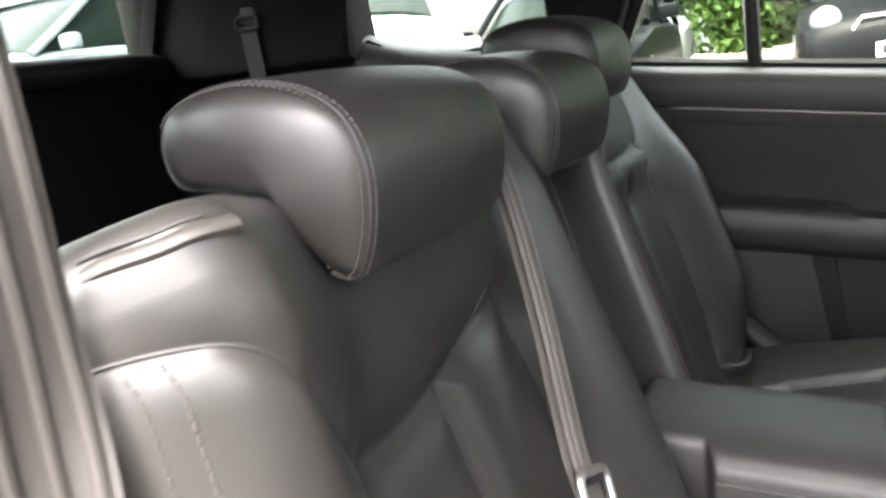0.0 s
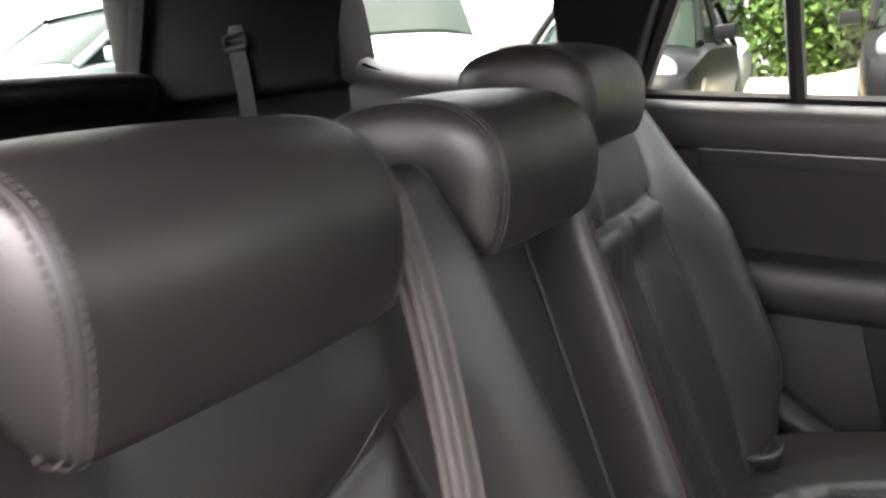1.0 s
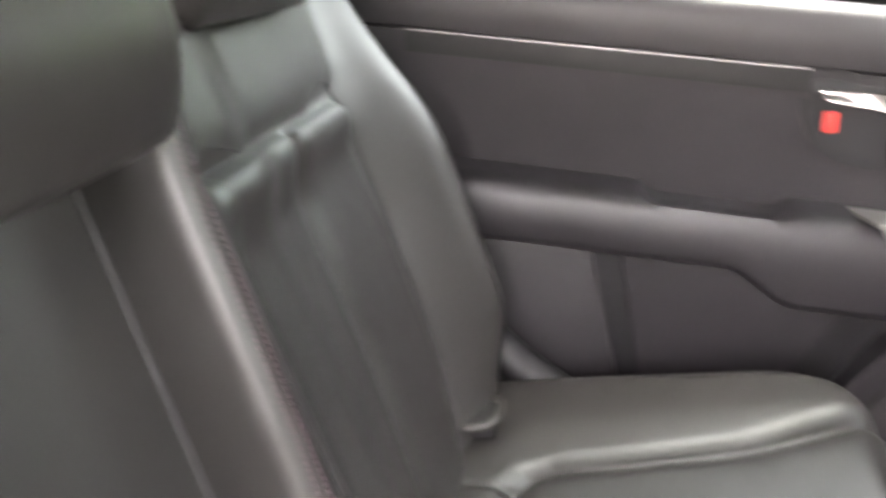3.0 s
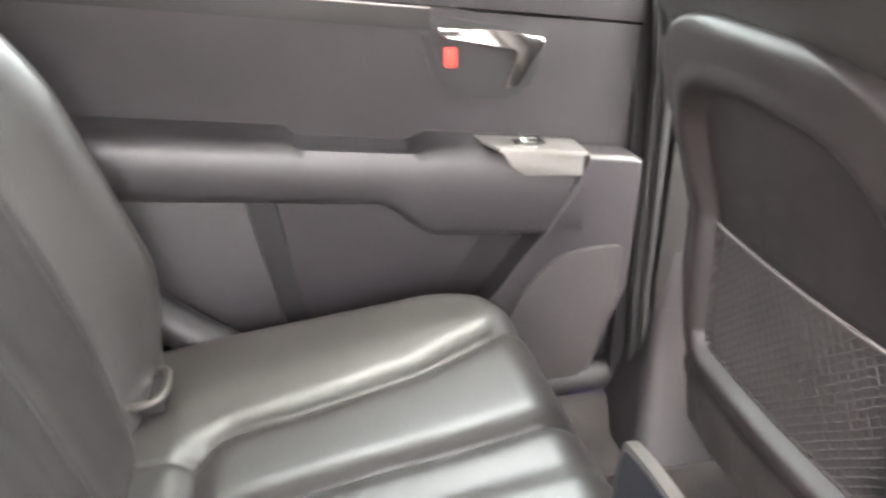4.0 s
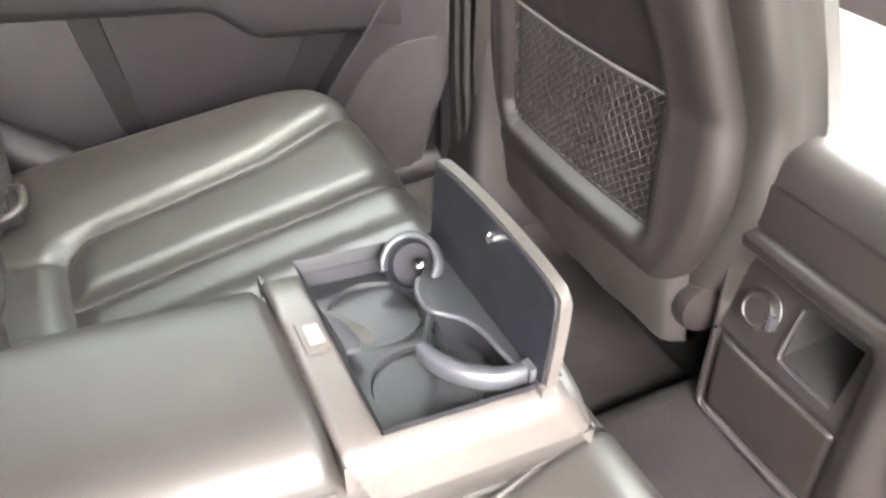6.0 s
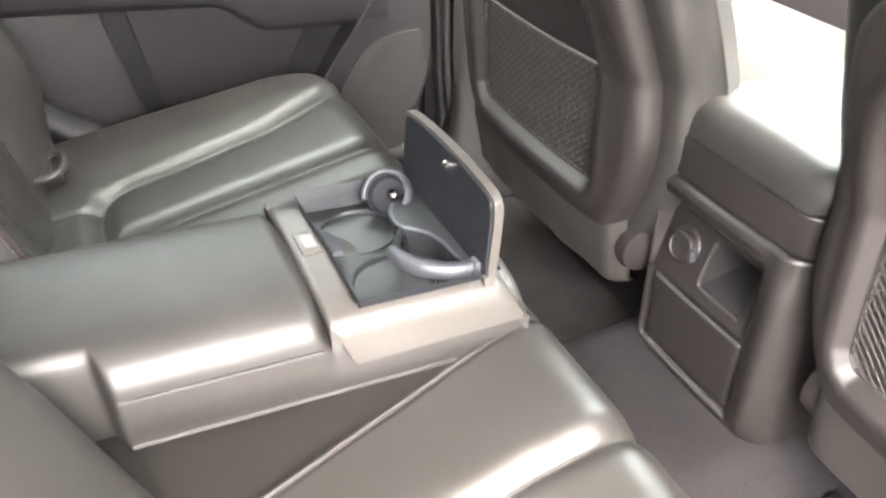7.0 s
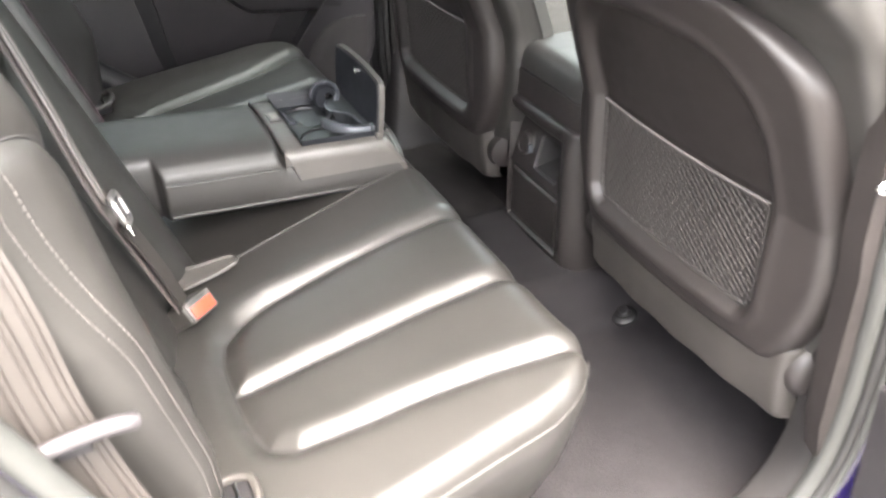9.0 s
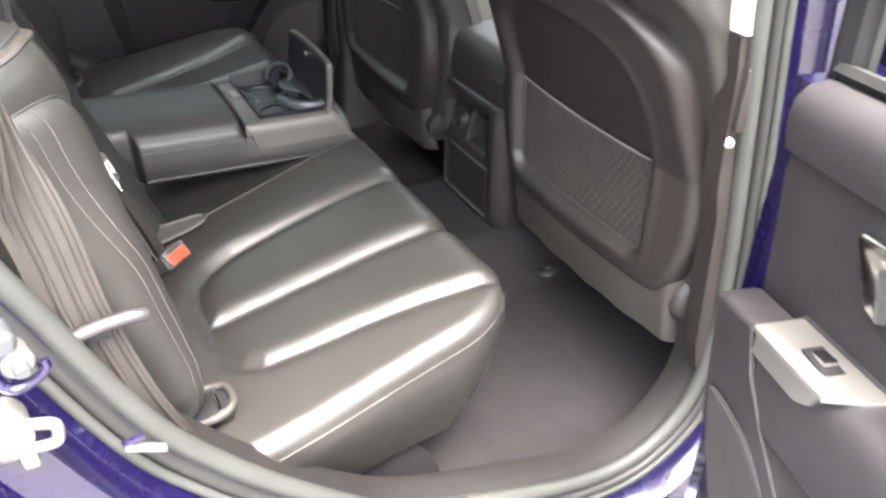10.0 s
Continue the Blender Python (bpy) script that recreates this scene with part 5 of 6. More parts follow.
# roof and headliner
roof_in = pad("ceiling", -1.25, 1.05, lambda x: -0.76, lambda x: 0.72, 20, 40, lambda y, x: 1.215 + 0.05 * (1 - (y + 0.02) ** 2 / 0.5) - 0.06 * ss(0.5, 1.05, x) + 0.0 * x, lambda y, x, h: Vector((x, y, h)), lambda y, x, h: [Vector((x, y, h + 0.02))], HEADLINER, edge=(0, 0, 0, 0))
tagged(roof_in, "pale grey fabric headliner", "ceiling", kind="structure")
roof_out = pad("roof", -1.32, 1.10, lambda x: -0.80, lambda x: 0.76, 20, 40, lambda y, x: 1.25 + 0.06 * (1 - (y + 0.02) ** 2 / 0.6) - 0.06 * ss(0.5, 1.05, x), lambda y, x, h: Vector((x, y, h)), lambda y, x, h: [Vector((x, y, h - 0.012))], PAINT, edge=(0.02, 0.02, 0.02, 0.02))
tagged(roof_out, "dark blue-violet painted car roof", "roof", kind="structure")
for s in (1, -1):
    rail = tube("roof_rail", [Vector((x, CY + s * (0.735 - 0.03 * (x > 0.6)), 1.215 - 0.05 * max(0.0, x - 0.5))) for x in np.linspace(-1.28, 1.05, 24)], 0.032, TRIM_DARK)
    tagged(rail, "dark roof side rail trim", "car trim", kind="structure")
    pillar = tube("pillar_front", curve([(1.03, CY + s * 0.70, 1.19), (1.35, CY + s * 0.73, 0.98), (1.75, CY + s * 0.76, 0.74)], 12), 0.035, TRIM_DARK)
    tagged(pillar, "dark windscreen pillar", "car trim", kind="structure")
dash = pad("dashboard", -0.74, 0.70, lambda y: 1.45, lambda y: 2.0, 24, 30, lambda x, y: 0.62 + 0.10 * ss(1.45, 1.62, x), lambda x, y, h: Vector((x, y, h)), lambda x, y, h: [Vector((x + 0.05, y, 0.0))], TRIM_DARK, edge=(0.06, 0, 0.02, 0.02))
tagged(dash, "dark dashboard", "dashboard", kind="structure")
screen = prism("windscreen", [(-0.70, 0.0), (0.66, 0.0), (0.62, 1.0), (-0.66, 1.0)], lambda a, b, h: Vector((1.95 - 0.90 * b + h, a, 0.72 + 0.45 * b)), 0, 0.005, 0, GLASS)
screen.visible_shadow = False
tagged(screen, "clear windscreen", "window", kind="structure")
for s in (1, -1):
    fd = thing("front_door", "closed front door with charcoal inner trim", "car door", (1.4, CY + s * 0.82, 0.0), "front doors")
    prism("trim", [(0.94, 0.02), (1.80, 0.02), (1.80, 0.72), (0.94, 0.75)], lambda a, b, h: Vector((a, CY + s * (0.80 - h), b)), 0, 0.05, 0.015, TRIM, fd, seg=3)
    box("armrest", (1.28, CY + s * 0.735, 0.50), (0.55, 0.07, 0.09), 0.02, TRIM_SOFT, fd)
    prism("outer_skin", [(0.84, -0.10), (1.90, -0.10), (1.90, 0.70), (0.88, 0.745)], lambda a, b, h: Vector((a, CY + s * (0.83 + h), b)), 0, 0.035, 0.01, PAINT, fd, "dark blue-violet painted skin")
    pane = prism("window_pane", [(0.92, 0.75), (1.72, 0.72), (1.05, 1.17), (0.84, 1.18)], lambda a, b, h: Vector((a, CY + s * (0.80 - (b - 0.75) * 0.17) + h, b)), 0, 0.004, 0, GLASS, fd)
    pane.visible_shadow = False

# ---- near side: door opening, painted body, seals ----
OPEN = [(-0.150, 0.88), (-0.068, 0.663), (0.007, 0.467), (0.070, 0.365), (0.153, 0.267), (0.28, 0.150), (0.444, 0.075), (0.60, 0.022), (0.710, 0.018), (0.785, 0.062), (0.824, 0.130), (0.836, 0.23),
        (0.829, 0.361), (0.808, 0.53), (0.783, 0.70), (0.742, 0.95), (0.685, 1.10), (0.60, 1.165), (0.42, 1.19), (0.15, 1.195), (-0.04, 1.175), (-0.145, 1.10), (-0.175, 1.00)]
ring2 = curve([(x, 0, z) for x, z in OPEN], 150, closed=True)
outward = []
for i, p in enumerate(ring2):
    d = ring2[(i + 1) % len(ring2)] - ring2[i - 1]
    nrm = Vector((d.z, 0, -d.x)).normalized()
    if nrm.dot(p - Vector((0.35, 0, 0.6))) < 0:
        nrm = -nrm
    outward.append(nrm)


def around(name, rows, mat, label, sharp=50, keep=lambda p: 1.0):
    rings = [[Vector((p.x + n.x * o * keep(p), y, p.z + n.z * o * keep(p))) for p, n in zip(ring2, outward)] for o, y in rows]
    ob = loft(name, rings, mat, None, "", cap=False, sharp=sharp)
    return tagged(ob, label, "car body", kind="structure")


around("body_jamb", [(-0.004, -0.742), (0.004, -0.764), (0.018, -0.768), (0.035, -0.774), (0.050, -0.790), (0.056, -0.815), (0.075, -0.822), (0.095, -0.826), (0.104, -0.850), (0.115, -0.868), (0.135, -0.874)], PAINT, "dark blue-violet painted door jamb")
around("trim_opening", [(-0.005, -0.750), (-0.010, -0.745), (-0.014, -0.734), (-0.016, -0.716), (-0.015, -0.700), (-0.006, -0.694)], OPENING, "charcoal plastic trim round the door opening", keep=lambda p: (0.12 + 0.88 * float(ss(0.20, 0.55, p.x))) * (1 - 0.75 * float(ss(0.22, 0.42, p.z))))
for o, y, r, mat in ((0.0, -0.757, 0.0125, RUBBER), (0.017, -0.768, 0.008, RUBBER_DARK), (0.030, -0.774, 0.006, RUBBER)):
    seal = tube("seal_right", [Vector((p.x + n.x * o, y, p.z + n.z * o)) for p, n in zip(ring2, outward)], r, mat, closed=True, n=10)
    tagged(seal, "rubber door seal round the opening", "seal", kind="structure")
wall_plate("body_quarter_right", [(-1.35, -0.10), (-1.35, 1.0), (-0.26, 0.92), (-0.19, 0.70), (-0.115, 0.42), (0.02, 0.23), (0.14, 0.10), (0.20, -0.10)], 0.785, 0.875, PAINT, "dark blue-violet painted rear quarter", 0.02, side=-1)
wall_plate("body_sill_right", [(0.14, -0.14), (0.16, 0.06), (0.44, -0.055), (0.75, -0.095), (1.0, -0.05), (1.9, -0.05), (1.9, -0.14)], 0.80, 0.87, PAINT, "dark blue-violet painted sill", 0.01, side=-1)
wall_plate("trim_quarter_right", [(-0.24, 0.02), (-0.24, 0.93), (-0.72, 1.03), (-1.36, 1.05), (-1.36, 0.02)], 0.70, 0.78, PILLAR, "dark grey luggage side trim", 0.02, side=-1)
wall_plate("trim_pillar_c_right", [(-0.16, 0.55), (-0.25, 0.93), (-0.30, 1.22), (-0.20, 1.22), (-0.205, 1.02), (-0.18, 0.88), (-0.11, 0.66)], 0.70, 0.76, TRIM, "dark rear pillar trim", 0.012, side=-1)
wall_plate("trim_pillar_d_right", [(-0.69, 1.0), (-0.68, 1.22), (-1.34, 1.22), (-1.36, 1.0)], 0.70, 0.80, PILLAR, "black rearmost pillar trim", 0.02, side=-1)
wall_plate("trim_pillar_b_right", [(0.803, 0.22), (0.794, 0.34), (0.785, 0.46), (0.773, 0.51), (0.767, 0.575), (0.763, 0.67), (0.754, 0.727), (0.806, 0.722), (0.90, 0.715), (0.92, 0.30), (0.90, 0.10), (0.83, 0.12)], 0.705, 0.735, SHELL, "taupe plastic middle pillar trim", 0.012, side=-1)
wall_plate("trim_pillar_b_upper_right", [(0.756, 0.7295), (0.806, 0.7245), (0.90, 0.7175), (0.86, 1.20), (0.75, 1.20), (0.752, 0.85)], 0.705, 0.738, HEADLINER, "pale grey upper middle pillar trim", 0.006, side=-1)
plate = prism("belt_height_cover", rounded(0.770, 0.600, 0.790, 0.690, 0.006), lambda a, b, h: Vector((a + 0.02 * (b - 0.57), -0.757 - h + 0.03, b)), 0, 0.036, 0.003, SHELL, None)
tagged(plate, "slim taupe cover plate on the middle pillar", "cover plate", kind="structure")
bolt = thing("pillar_bolt", "small bright bolt on the middle pillar trim", "bolt", (0.747, -0.765, 0.59))
spin("bolt_head", [(0.007, 0), (0.008, 0.003), (0.006, 0.006), (0.003, 0.007)], (0.770, -0.757, 0.585), (-0.6, -0.8, 0.1), CHROME, bolt)

# striker and latch bolt on the rear jamb
striker = thing("door_striker", "pale metal door striker bolted to the painted jamb", "door striker", (-0.085, -0.80, 0.525))
prism("striker_plate", [(-0.100 + 0.023 * math.cos(g), 0.557 + 0.025 * math.sin(g)) for g in np.linspace(0, 2 * math.pi, 24, endpoint=False)], lambda a, b, h: Vector((a + 0.1 * h, -0.820 - h, b)), -0.02, 0.010, 0.003, SATIN, striker, "pale metal striker plate")
tube("striker_loop", curve([(-0.086, -0.828, 0.566), (-0.074, -0.832, 0.567), (-0.060, -0.834, 0.562), (-0.060, -0.834, 0.550), (-0.063, -0.834, 0.543), (-0.074, -0.832, 0.541), (-0.086, -0.828, 0.540)], 28), 0.0052, SATIN, striker, "thick square wire loop")
box("striker_foot", (-0.087, -0.826, 0.528), (0.014, 0.014, 0.018), 0.004, STRIP, striker)
for dz in (-0.012, 0.012):
    spin("striker_screw", [(0.0065, 0), (0.0065, 0.003), (0.004, 0.005)], (-0.102, -0.829, 0.557 + dz), (0.2, -1, 0), STRIP, striker)
stud = thing("jamb_bolt", "metal bolt with washer on the painted jamb", "bolt", (-0.085, -0.80, 0.60))
spin("washer", [(0.012, -0.02), (0.013, 0.003), (0.010, 0.006)], (-0.070, -0.824, 0.627), (0.2, -1, 0), STRIP, stud)
spin("bolt_head", [(0.007, 0), (0.007, 0.008), (0.005, 0.011)], (-0.069, -0.829, 0.627), (0.2, -1, 0), SILVER, stud)
spin("upper_bolt_head", [(0.011, -0.02), (0.011, 0.006), (0.007, 0.010)], (-0.076, -0.825, 0.653), (0.2, -1, 0), SILVER, stud)
tube("pressed_lip", curve([(-0.090, -0.822, 0.610), (-0.078, -0.826, 0.603), (-0.062, -0.826, 0.607), (-0.052, -0.825, 0.615), (-0.052, -0.823, 0.622)], 20), 0.0045, PAINT, stud, "painted pressed lip below the bolts")
clip2 = thing("jamb_clip", "pale plastic clip on the painted jamb", "clip", (0.0, -0.80, 0.46))
box("clip_body", (0.003, -0.800, 0.466), (0.040, 0.010, 0.0050), 0.002, STRIP, clip2, turn=Euler((0, radians(28), 0)).to_matrix())
box("clip_tab", (-0.006, -0.798, 0.478), (0.022, 0.008, 0.005), 0.002, PAINT, clip2, turn=Euler((0, radians(-10), 0)).to_matrix())
mat_l = pad("floor_mat", 0.54, 0.90, lambda x: 0.16, lambda x: 0.60, 40, 40, lambda y, x: 0.016 + 0.002 * np.sin(x * 60) * np.sin(y * 47), lambda y, x, h: Vector((x, y, h)), lambda y, x, h: [Vector((x, y, 0.0))], MAT, None, edge=(0.006, 0.006, 0.006, 0.006))
tagged(mat_l, "dark brown-grey floor mat in the far footwell", "floor mat")
riser = pad("floor_riser", -0.63, 0.62, lambda y: 0.0, lambda y: 0.20, 10, 40, lambda z, y: 0.42 - 0.08 * ss(0.0, 0.2, z) + 0.0 * y, lambda z, y, h: Vector((h, y, z)), lambda z, y, h: [Vector((0.05, y, z))], CARPET, edge=(0, 0, 0, 0))
tagged(riser, "charcoal carpet riser under the rear bench", "floor", kind="structure")
wall_plate("trim_side_right", [(-0.32, 0.02), (-0.32, 1.22), (-0.19, 1.22), (-0.20, 1.0), (-0.175, 0.87), (-0.092, 0.655), (-0.016, 0.46), (0.05, 0.355), (0.13, 0.26), (0.2, 0.18), (0.2, 0.02)], 0.715, 0.735, PILLAR, "dark body side behind the rear bench", 0.004, side=-1)

wall_plate("body_sill_left", [(-0.3, -0.20), (-0.3, 0.06), (1.9, 0.06), (1.9, -0.20)], 0.765, 0.83, PAINT, "dark blue-violet painted sill under the closed doors", 0.01)
wall_plate("body_pillar_left", [(0.775, 0.0), (0.775, 0.75), (0.90, 0.75), (0.90, 0.0)], 0.835, 0.86, RUBBER_DARK, "dark sealed gap between the closed doors", 0.004)

low_seal = tube("seal_door_foot", [Vector((x, 0.775, 0.075)) for x in np.linspace(-0.2, 0.83, 12)], 0.034, RUBBER_DARK, n=10)
tagged(low_seal, "black rubber seal under the closed door", "seal", kind="structure")

# ---- outside ----
def rise(x, y):
    return -0.42 + 0.55 * ss(1.0, 4.2, y) + 0.55 * ss(1.6, 4.2, -x) * (1 - ss(1.0, 4.2, y)) + 0.25 * ss(8.0, 14.0, y) + 0.38 * ss(4.4, 5.4, -x)


n_side = 90
line = np.concatenate([np.linspace(-400, -20, 12)[:-1], np.linspace(-20, 20, n_side), np.linspace(20, 400, 12)[1:]])
verts = [(x, y, float(rise(x, y)) + 0.012 * math.sin(x * 2.3) * math.sin(y * 1.9)) for y in line for x in line]
k = len(line)
faces = [(j * k + i, j * k + i + 1, j * k + k + i + 1, j * k + k + i) for j in range(k - 1) for i in range(k - 1)]
ground = tagged(place("ground", verts, faces, GROUND), "pale worn asphalt car park rising gently", "ground", kind="structure")

verge_rows = [[Vector((x, 4.9 + 4.0 * f + 0.15 * math.sin(x * 1.7), float(rise(x, 4.9 + 4.0 * f)) + 0.02 + 0.02 * math.sin(x * 5 + f * 9) + 0.60 * float(ss(6.2, 8.2, 4.9 + 4.0 * f)))) for x in np.linspace(-0.98, -0.03, 22)] for f in np.linspace(0, 1, 24)]
verge = tagged(loft("verge", verge_rows, VERGE, cap=False, closed=False), "dry sandy bank rising between the parked cars", "verge", kind="structure")
lawn_rows = [[Vector((x, 7.3 + 5 * f, float(rise(x, 7.3 + 5 * f)) + 0.03)) for x in np.linspace(-12, 12, 30)] for f in np.linspace(0, 1, 8)]
tagged(loft("lawn", lawn_rows, GRASS, cap=False, closed=False), "strip of grass behind the parked cars", "grass", kind="structure")
lawn2 = [[Vector((-7.0 - 6 * f, y, float(rise(-7.0 - 6 * f, y)) + 0.03)) for y in np.linspace(-6, 12, 24)] for f in np.linspace(0, 1, 6)]
tagged(loft("lawn", lawn2, GRASS, cap=False, closed=False), "strip of grass behind the parked cars", "grass", kind="structure")


def parked_car(label, paint, at, turn, length=3.9, height=1.45, width=1.72, bonnet=0.30):
    ob = thing("parked_car", label, "car", (0, 0, 0), "parked cars")
    L, W, Hh = length, width / 2, height

    def ring(x, w, z0, z1, crown=0.05, n=12):
        pts = []
        for i in range(n + 1):
            f = -1 + 2 * i / n
            pts.append(Vector((x, w * f * (1 - 0.04 * abs(f)), z1 + crown * (1 - f * f) - 0.05 * abs(f) ** 6)))
        pts += [Vector((x, w * 1.0, (z0 + z1) / 2)), Vector((x, w * 0.96, z0)), Vector((x, -w * 0.96, z0)), Vector((x, -w * 1.0, (z0 + z1) / 2))]
        return pts

    rows = []
    for f, ww, z0, z1 in ((0.0, 0.80, 0.34, 0.56), (0.015, 0.90, 0.24, 0.66), (0.06, 0.97, 0.20, 0.74), (0.16, 1.0, 0.19, 0.82), (bonnet, 1.0, 0.19, 0.90), (0.45, 1.0, 0.19, 0.92), (0.70, 1.0, 0.19, 0.94), (0.88, 1.0, 0.20, 0.95), (0.96, 0.97, 0.22, 0.93), (0.995, 0.88, 0.30, 0.86), (1.0, 0.80, 0.36, 0.70)):
        rows.append(ring(L * (0.5 - f), W * ww, z0, z1 * Hh / 1.45))
    loft("body", rows, paint, ob, sharp=50)
    cab = []
    for f, ww, z1 in ((bonnet - 0.03, 0.88, 0.92), (bonnet + 0.10, 0.80, 1.26), (bonnet + 0.18, 0.74, 1.42), (0.62, 0.74, 1.45), (0.82, 0.74, 1.40), (0.90, 0.76, 1.24), (0.975, 0.86, 0.95)):
        cab.append(ring(L * (0.5 - f), W * ww, 0.86, z1 * Hh / 1.45, 0.02))
    loft("windows", cab, CAR_GLASS, ob, "dark tinted glasshouse", sharp=50)
    top = [ring(L * (0.5 - f), W * ww, 1.38 * Hh / 1.45, z1 * Hh / 1.45, 0.025) for f, ww, z1 in ((bonnet + 0.15, 0.66, 1.405), (bonnet + 0.19, 0.74, 1.44), (0.62, 0.76, 1.47), (0.82, 0.75, 1.43), (0.86, 0.68, 1.40))]
    loft("roof", top, paint, ob)
    for s in (1, -1):
        for f0, f1, z1 in ((bonnet - 0.04, bonnet + 0.17, 1.42), (0.60, 0.60, 1.44), (0.97, 0.84, 1.40)):
            tube("pillar", [Vector((L * (0.5 - f0), s * W * 0.90, 0.90)), Vector((L * (0.5 - (f0 + f1) / 2), s * W * 0.83, 1.17)), Vector((L * (0.5 - f1), s * W * 0.755, z1 * Hh / 1.45))], 0.035, paint, ob)
        for f in (0.17, 0.80):
            wheel = spin("wheel", [(0.10, -0.10), (0.30, -0.10), (0.32, -0.05), (0.32, 0.05), (0.30, 0.10), (0.21, 0.10), (0.20, 0.07)], (L * (0.5 - f), s * (W - 0.10), 0.32), (0, s, 0), RUBBER_DARK, ob)
            spin("rim", [(0.20, 0.0), (0.20, 0.03), (0.10, 0.045), (0.03, 0.05)], (L * (0.5 - f), s * (W - 0.03), 0.32), (0, s, 0), SILVER, wheel)
        spin("headlamp", [(0.115, -0.03), (0.12, 0.02), (0.10, 0.05), (0.05, 0.065)], (L * 0.455, s * W * 0.70, 0.70), (1, s * 0.25, 0.35), LENS, ob, "round clear headlamp")
        spin("fog_lamp", [(0.05, 0), (0.05, 0.03), (0.02, 0.04)], (L * 0.485, s * W * 0.62, 0.40), (1, 0, 0), LENS, ob)
        box("tail_lamp", (-L * 0.482, s * W * 0.80, 0.78), (0.06, 0.14, 0.22), 0.02, RED, ob)
        box("door_mirror", (L * (0.5 - bonnet - 0.02), s * (W + 0.08), 0.98), (0.09, 0.18, 0.12), 0.03, paint, ob)
    prism("grille", [(-0.34, 0.52), (0.34, 0.52), (0.40, 0.62), (0.34, 0.70), (-0.34, 0.70), (-0.40, 0.62)], lambda a, b, h: Vector((L * 0.475 + h - 0.06 * (b - 0.5), a, b)), 0, 0.03, 0.008, TRIM_DARK, ob)
    tube("grille_trim", [Vector((L * 0.490 - 0.06 * (b - 0.5) + 0.012, a, b)) for a, b in ((-0.34, 0.52), (0.34, 0.52), (0.40, 0.62), (0.34, 0.70), (-0.34, 0.70), (-0.40, 0.62))], 0.014, CHROME, ob, closed=True)
    box("lower_intake", (L * 0.487, 0, 0.34), (0.05, 0.9, 0.10), 0.02, TRIM_DARK, ob)
    num = box("number_plate", (L * 0.503, 0, 0.445), (0.012, 0.50, 0.11), 0.004, PLATE, ob)
    box("plate_band", (L * 0.503 + 0.0065, 0.225, 0.445), (0.004, 0.05, 0.105), 0.001, PLATE_BLUE, num)
    for q in range(6):
        box("plate_mark", (L * 0.503 + 0.0065, 0.15 - q * 0.068, 0.445), (0.004, 0.036, 0.07), 0.001, TRIM_DARK, num)
    ob.matrix_basis = pose(*at, 0, 0, turn)
    return ob


parked_car("black small parked car with round headlamps facing the window", BLACK_CAR, (0.84, 8.02, 0.22), -90, 3.7, 1.41, 1.68)
parked_car("white parked hatchback half hidden behind a dark car", WHITE_CAR, (-2.20, 11.6, 0.30), -88, 4.1, 1.55, 1.76)
parked_car("glossy black parked car facing the rear side window", BLACK_CAR, (-1.99, 7.35, 0.20), -86, 4.2, 1.45, 1.74)
parked_car("white parked car close beside the quarter window", WHITE_CAR, (-3.15, 4.35, 0.05), -60, 4.4, 1.95, 1.86)
parked_car("pale blue parked car behind the tailgate", BLUE_CAR, (-6.1, 4.7, 0.50), -90, 4.3, 1.50, 1.76)
parked_car("silver parked car behind the tailgate", SILVER_CAR, (-8.7, 0.8, 0.50), 80, 4.3, 1.46, 1.76)


def leaf_mass(name, label, spots, count, size, seed):
    rnd = random.Random(seed)
    vv, ff = [], []
    for _ in range(count):
        cx, cy, cz, rx, ry, rz = rnd.choice(spots)
        a, b = rnd.uniform(0, 2 * math.pi), math.acos(rnd.uniform(-1, 1))
        r = rnd.uniform(0.55, 1.08)
        p = Vector((cx + rx * r * math.sin(b) * math.cos(a), cy + ry * r * math.sin(b) * math.sin(a), cz + rz * r * math.cos(b)))
        turn = Euler((rnd.uniform(-1.2, 1.2), rnd.uniform(-1.2, 1.2), rnd.uniform(0, 6.28))).to_matrix()
        s = size * rnd.uniform(0.6, 1.4)
        q = len(vv)
        vv += [p + turn @ Vector(c) * s for c in ((-0.5, 0, 0), (0, -0.28, 0.08), (0.5, 0, 0), (0, 0.28, 0.08))]
        ff.append((q, q + 1, q + 2, q + 3))
    ob = place(name, vv, ff, LEAF, smooth=False)
    return tagged(ob, label, "hedge", kind="stuff")


rnd = random.Random(5)
# hedge carried up out of view to block sky light on the far side
hedge_spots = [(x + rnd.uniform(-0.4, 0.4), 10.2 + rnd.uniform(-0.7, 0.7), 0.6 + rnd.uniform(0, 3.6), rnd.uniform(0.6, 1.0), rnd.uniform(0.5, 0.9), rnd.uniform(0.6, 1.0)) for x in np.linspace(-11, 12, 110) if not -6.8 < x < -0.9]
leaf_mass("hedge", "dense green hedge behind the parked cars, unseen top added to block sky light", hedge_spots, 36000, 0.19, 11)
low_spots = [(x, 8.3 + rnd.uniform(-0.2, 0.6), 1.02 + rnd.uniform(0, 0.9), 0.35, 0.3, rnd.uniform(0.3, 0.5)) for x in np.linspace(-0.75, 0.0, 9)]
leaf_mass("shrub", "low green shrub between the parked cars", low_spots, 3500, 0.10, 12)
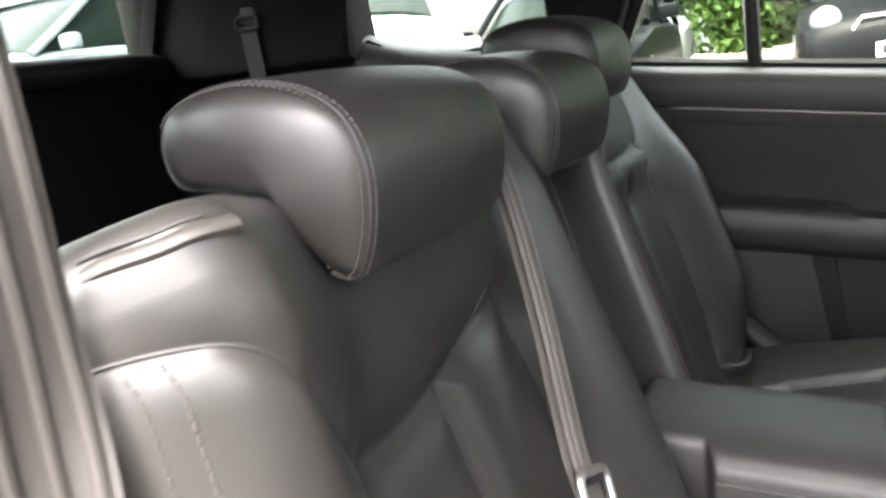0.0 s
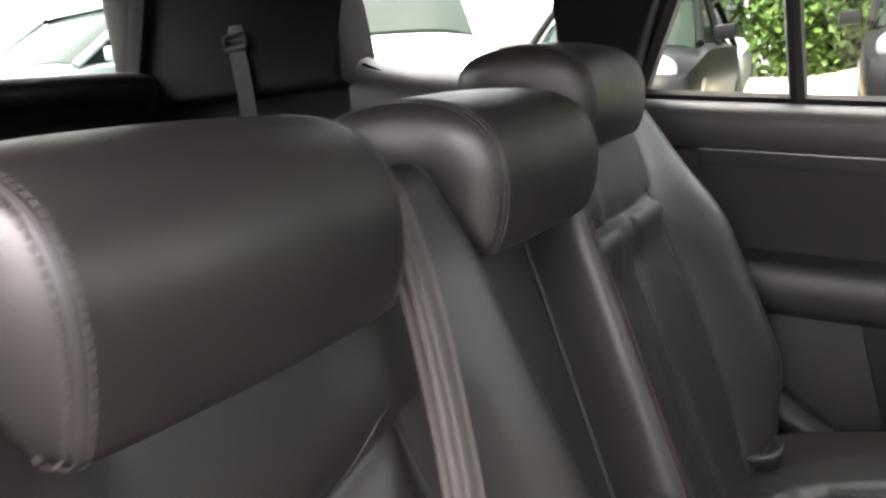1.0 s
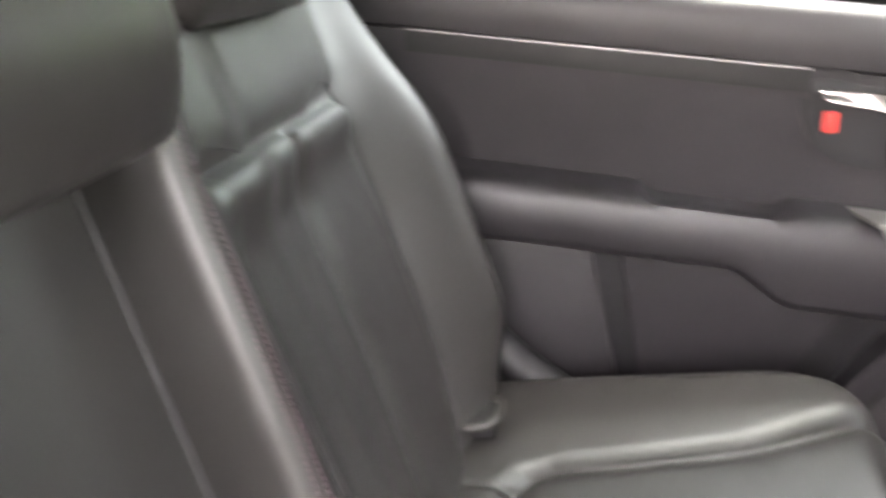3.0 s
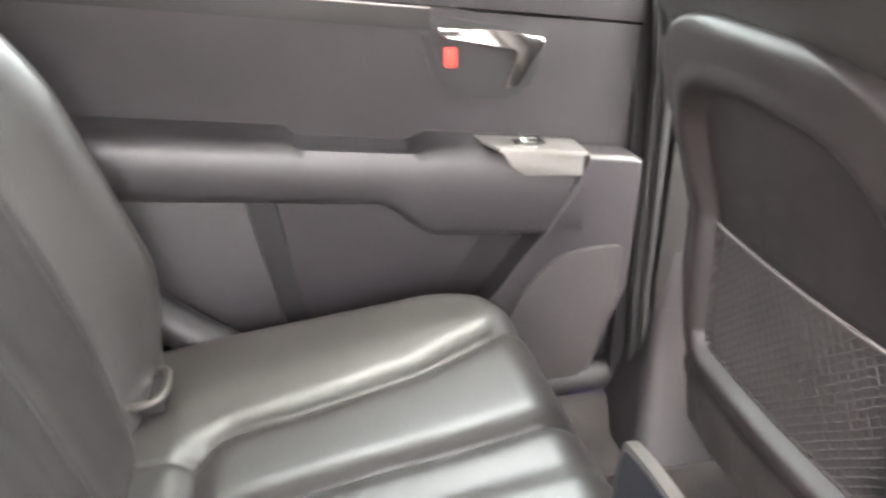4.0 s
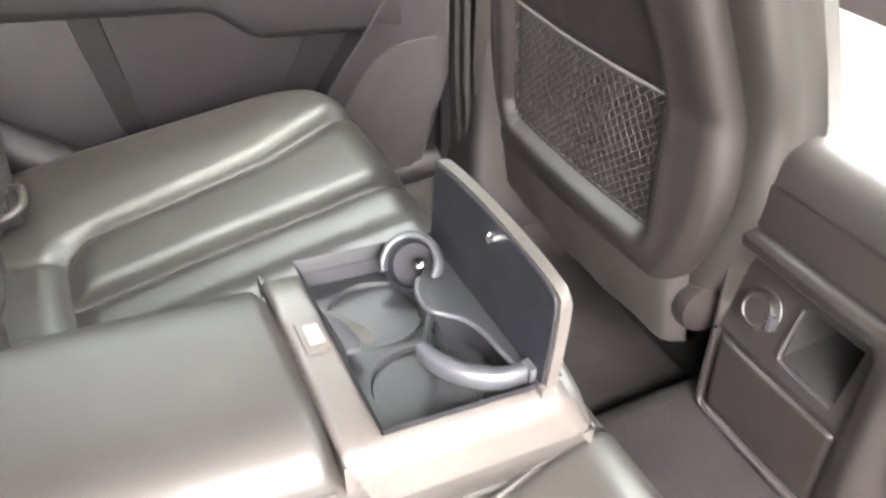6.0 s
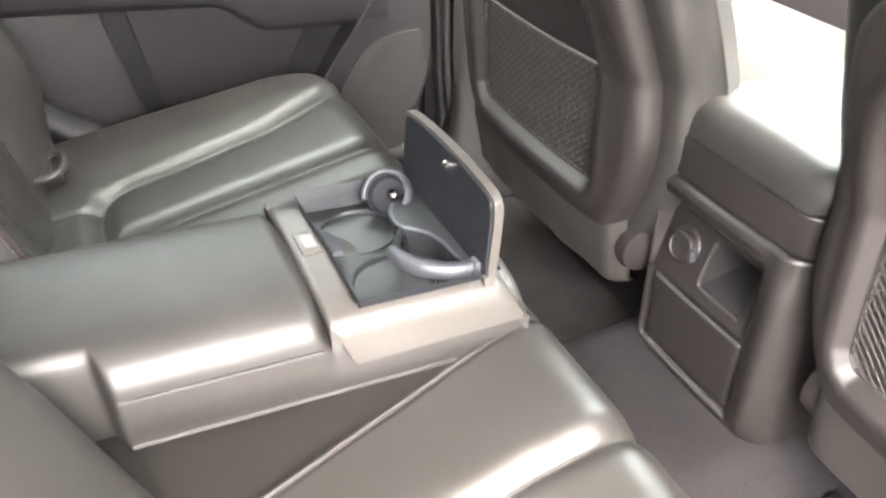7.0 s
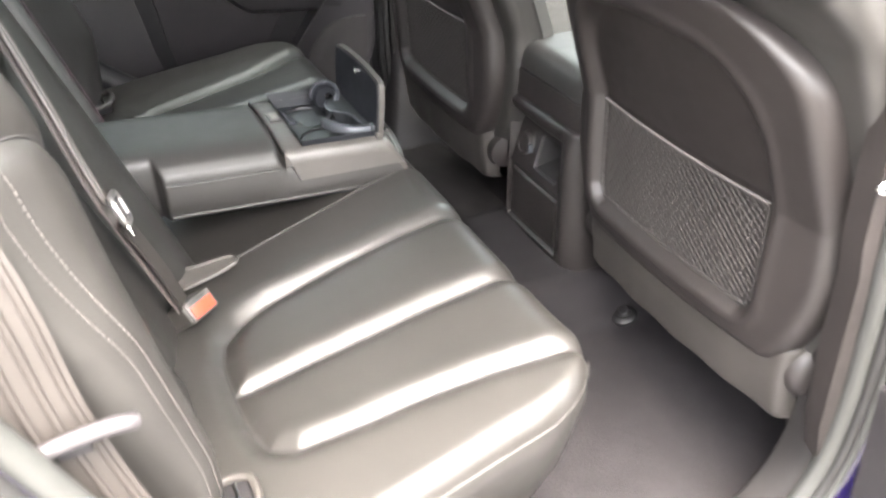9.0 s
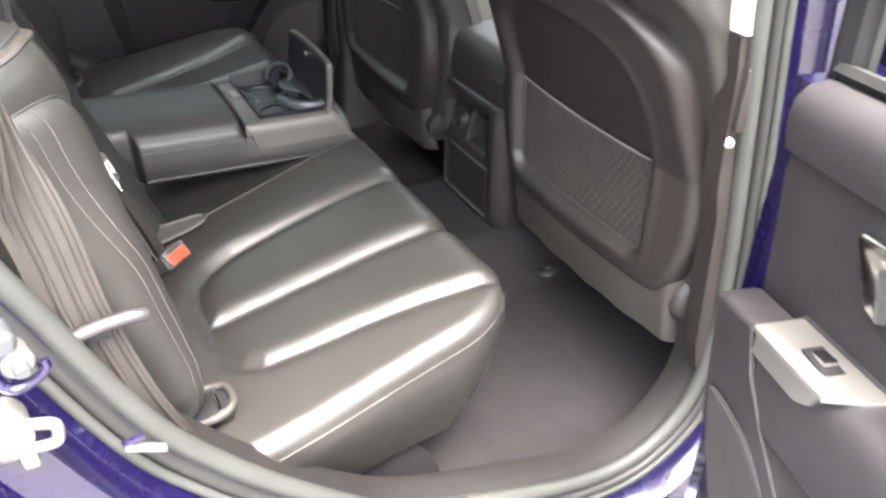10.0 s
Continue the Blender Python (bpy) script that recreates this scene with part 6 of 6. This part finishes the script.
back_spots = [(-13 + rnd.uniform(-0.7, 0.7), y, 1.0 + rnd.uniform(0, 1.6), 0.8, 0.9, rnd.uniform(0.6, 1.0)) for y in np.linspace(-6, 10, 24)]
leaf_mass("hedge", "dense green hedge beyond the grass", back_spots, 7000, 0.22, 13)
for tx, ty in ((-0.30, 9.6), (2.4, 9.8)):
    tree = thing("tree", "slim tree with brown trunk and spreading green crown", "tree", (tx, ty, 0.1))
    tube("trunk", curve([(tx, ty, 0.0), (tx + 0.05, ty, 0.9), (tx - 0.03, ty + 0.05, 1.8), (tx + 0.08, ty, 3.0)], 16), 0.09, BARK, tree)
    for j in range(5):
        tube("limb", curve([(tx, ty, 1.3 + 0.3 * j), (tx + 0.4 * math.cos(j * 2.1), ty + 0.3 * math.sin(j * 2.1), 1.8 + 0.3 * j), (tx + 0.8 * math.cos(j * 2.1), ty + 0.6 * math.sin(j * 2.1), 2.3 + 0.3 * j)], 8), 0.03, BARK, tree)
    crown_rnd = random.Random(40 + int(tx))
    vv, ff = [], []
    clumps = [(tx + crown_rnd.uniform(-3.4, 3.4), ty + crown_rnd.uniform(-1.9, 1.6), 4.2 + crown_rnd.uniform(-0.7, 1.8), crown_rnd.uniform(0.6, 1.1)) for _ in range(26)]
    for _ in range(7000):
        cx, cy, cz, cr = crown_rnd.choice(clumps)
        g, b, r = crown_rnd.uniform(0, 2 * math.pi), math.acos(crown_rnd.uniform(-1, 1)), cr * crown_rnd.uniform(0.3, 1.05)
        p = Vector((cx + r * math.sin(b) * math.cos(g), cy + r * math.sin(b) * math.sin(g), cz + 0.7 * r * math.cos(b)))
        turn = Euler((crown_rnd.uniform(-1, 1), crown_rnd.uniform(-1, 1), crown_rnd.uniform(0, 6.28))).to_matrix()
        q = len(vv)
        vv += [p + turn @ Vector(c) * 0.26 * crown_rnd.uniform(0.7, 1.3) for c in ((-0.5, 0, 0), (0, -0.3, 0.08), (0.5, 0, 0), (0, 0.3, 0.08))]
        ff.append((q, q + 1, q + 2, q + 3))
    place("crown", vv, ff, LEAF, tree, "loose green crown of many leaves", smooth=False)
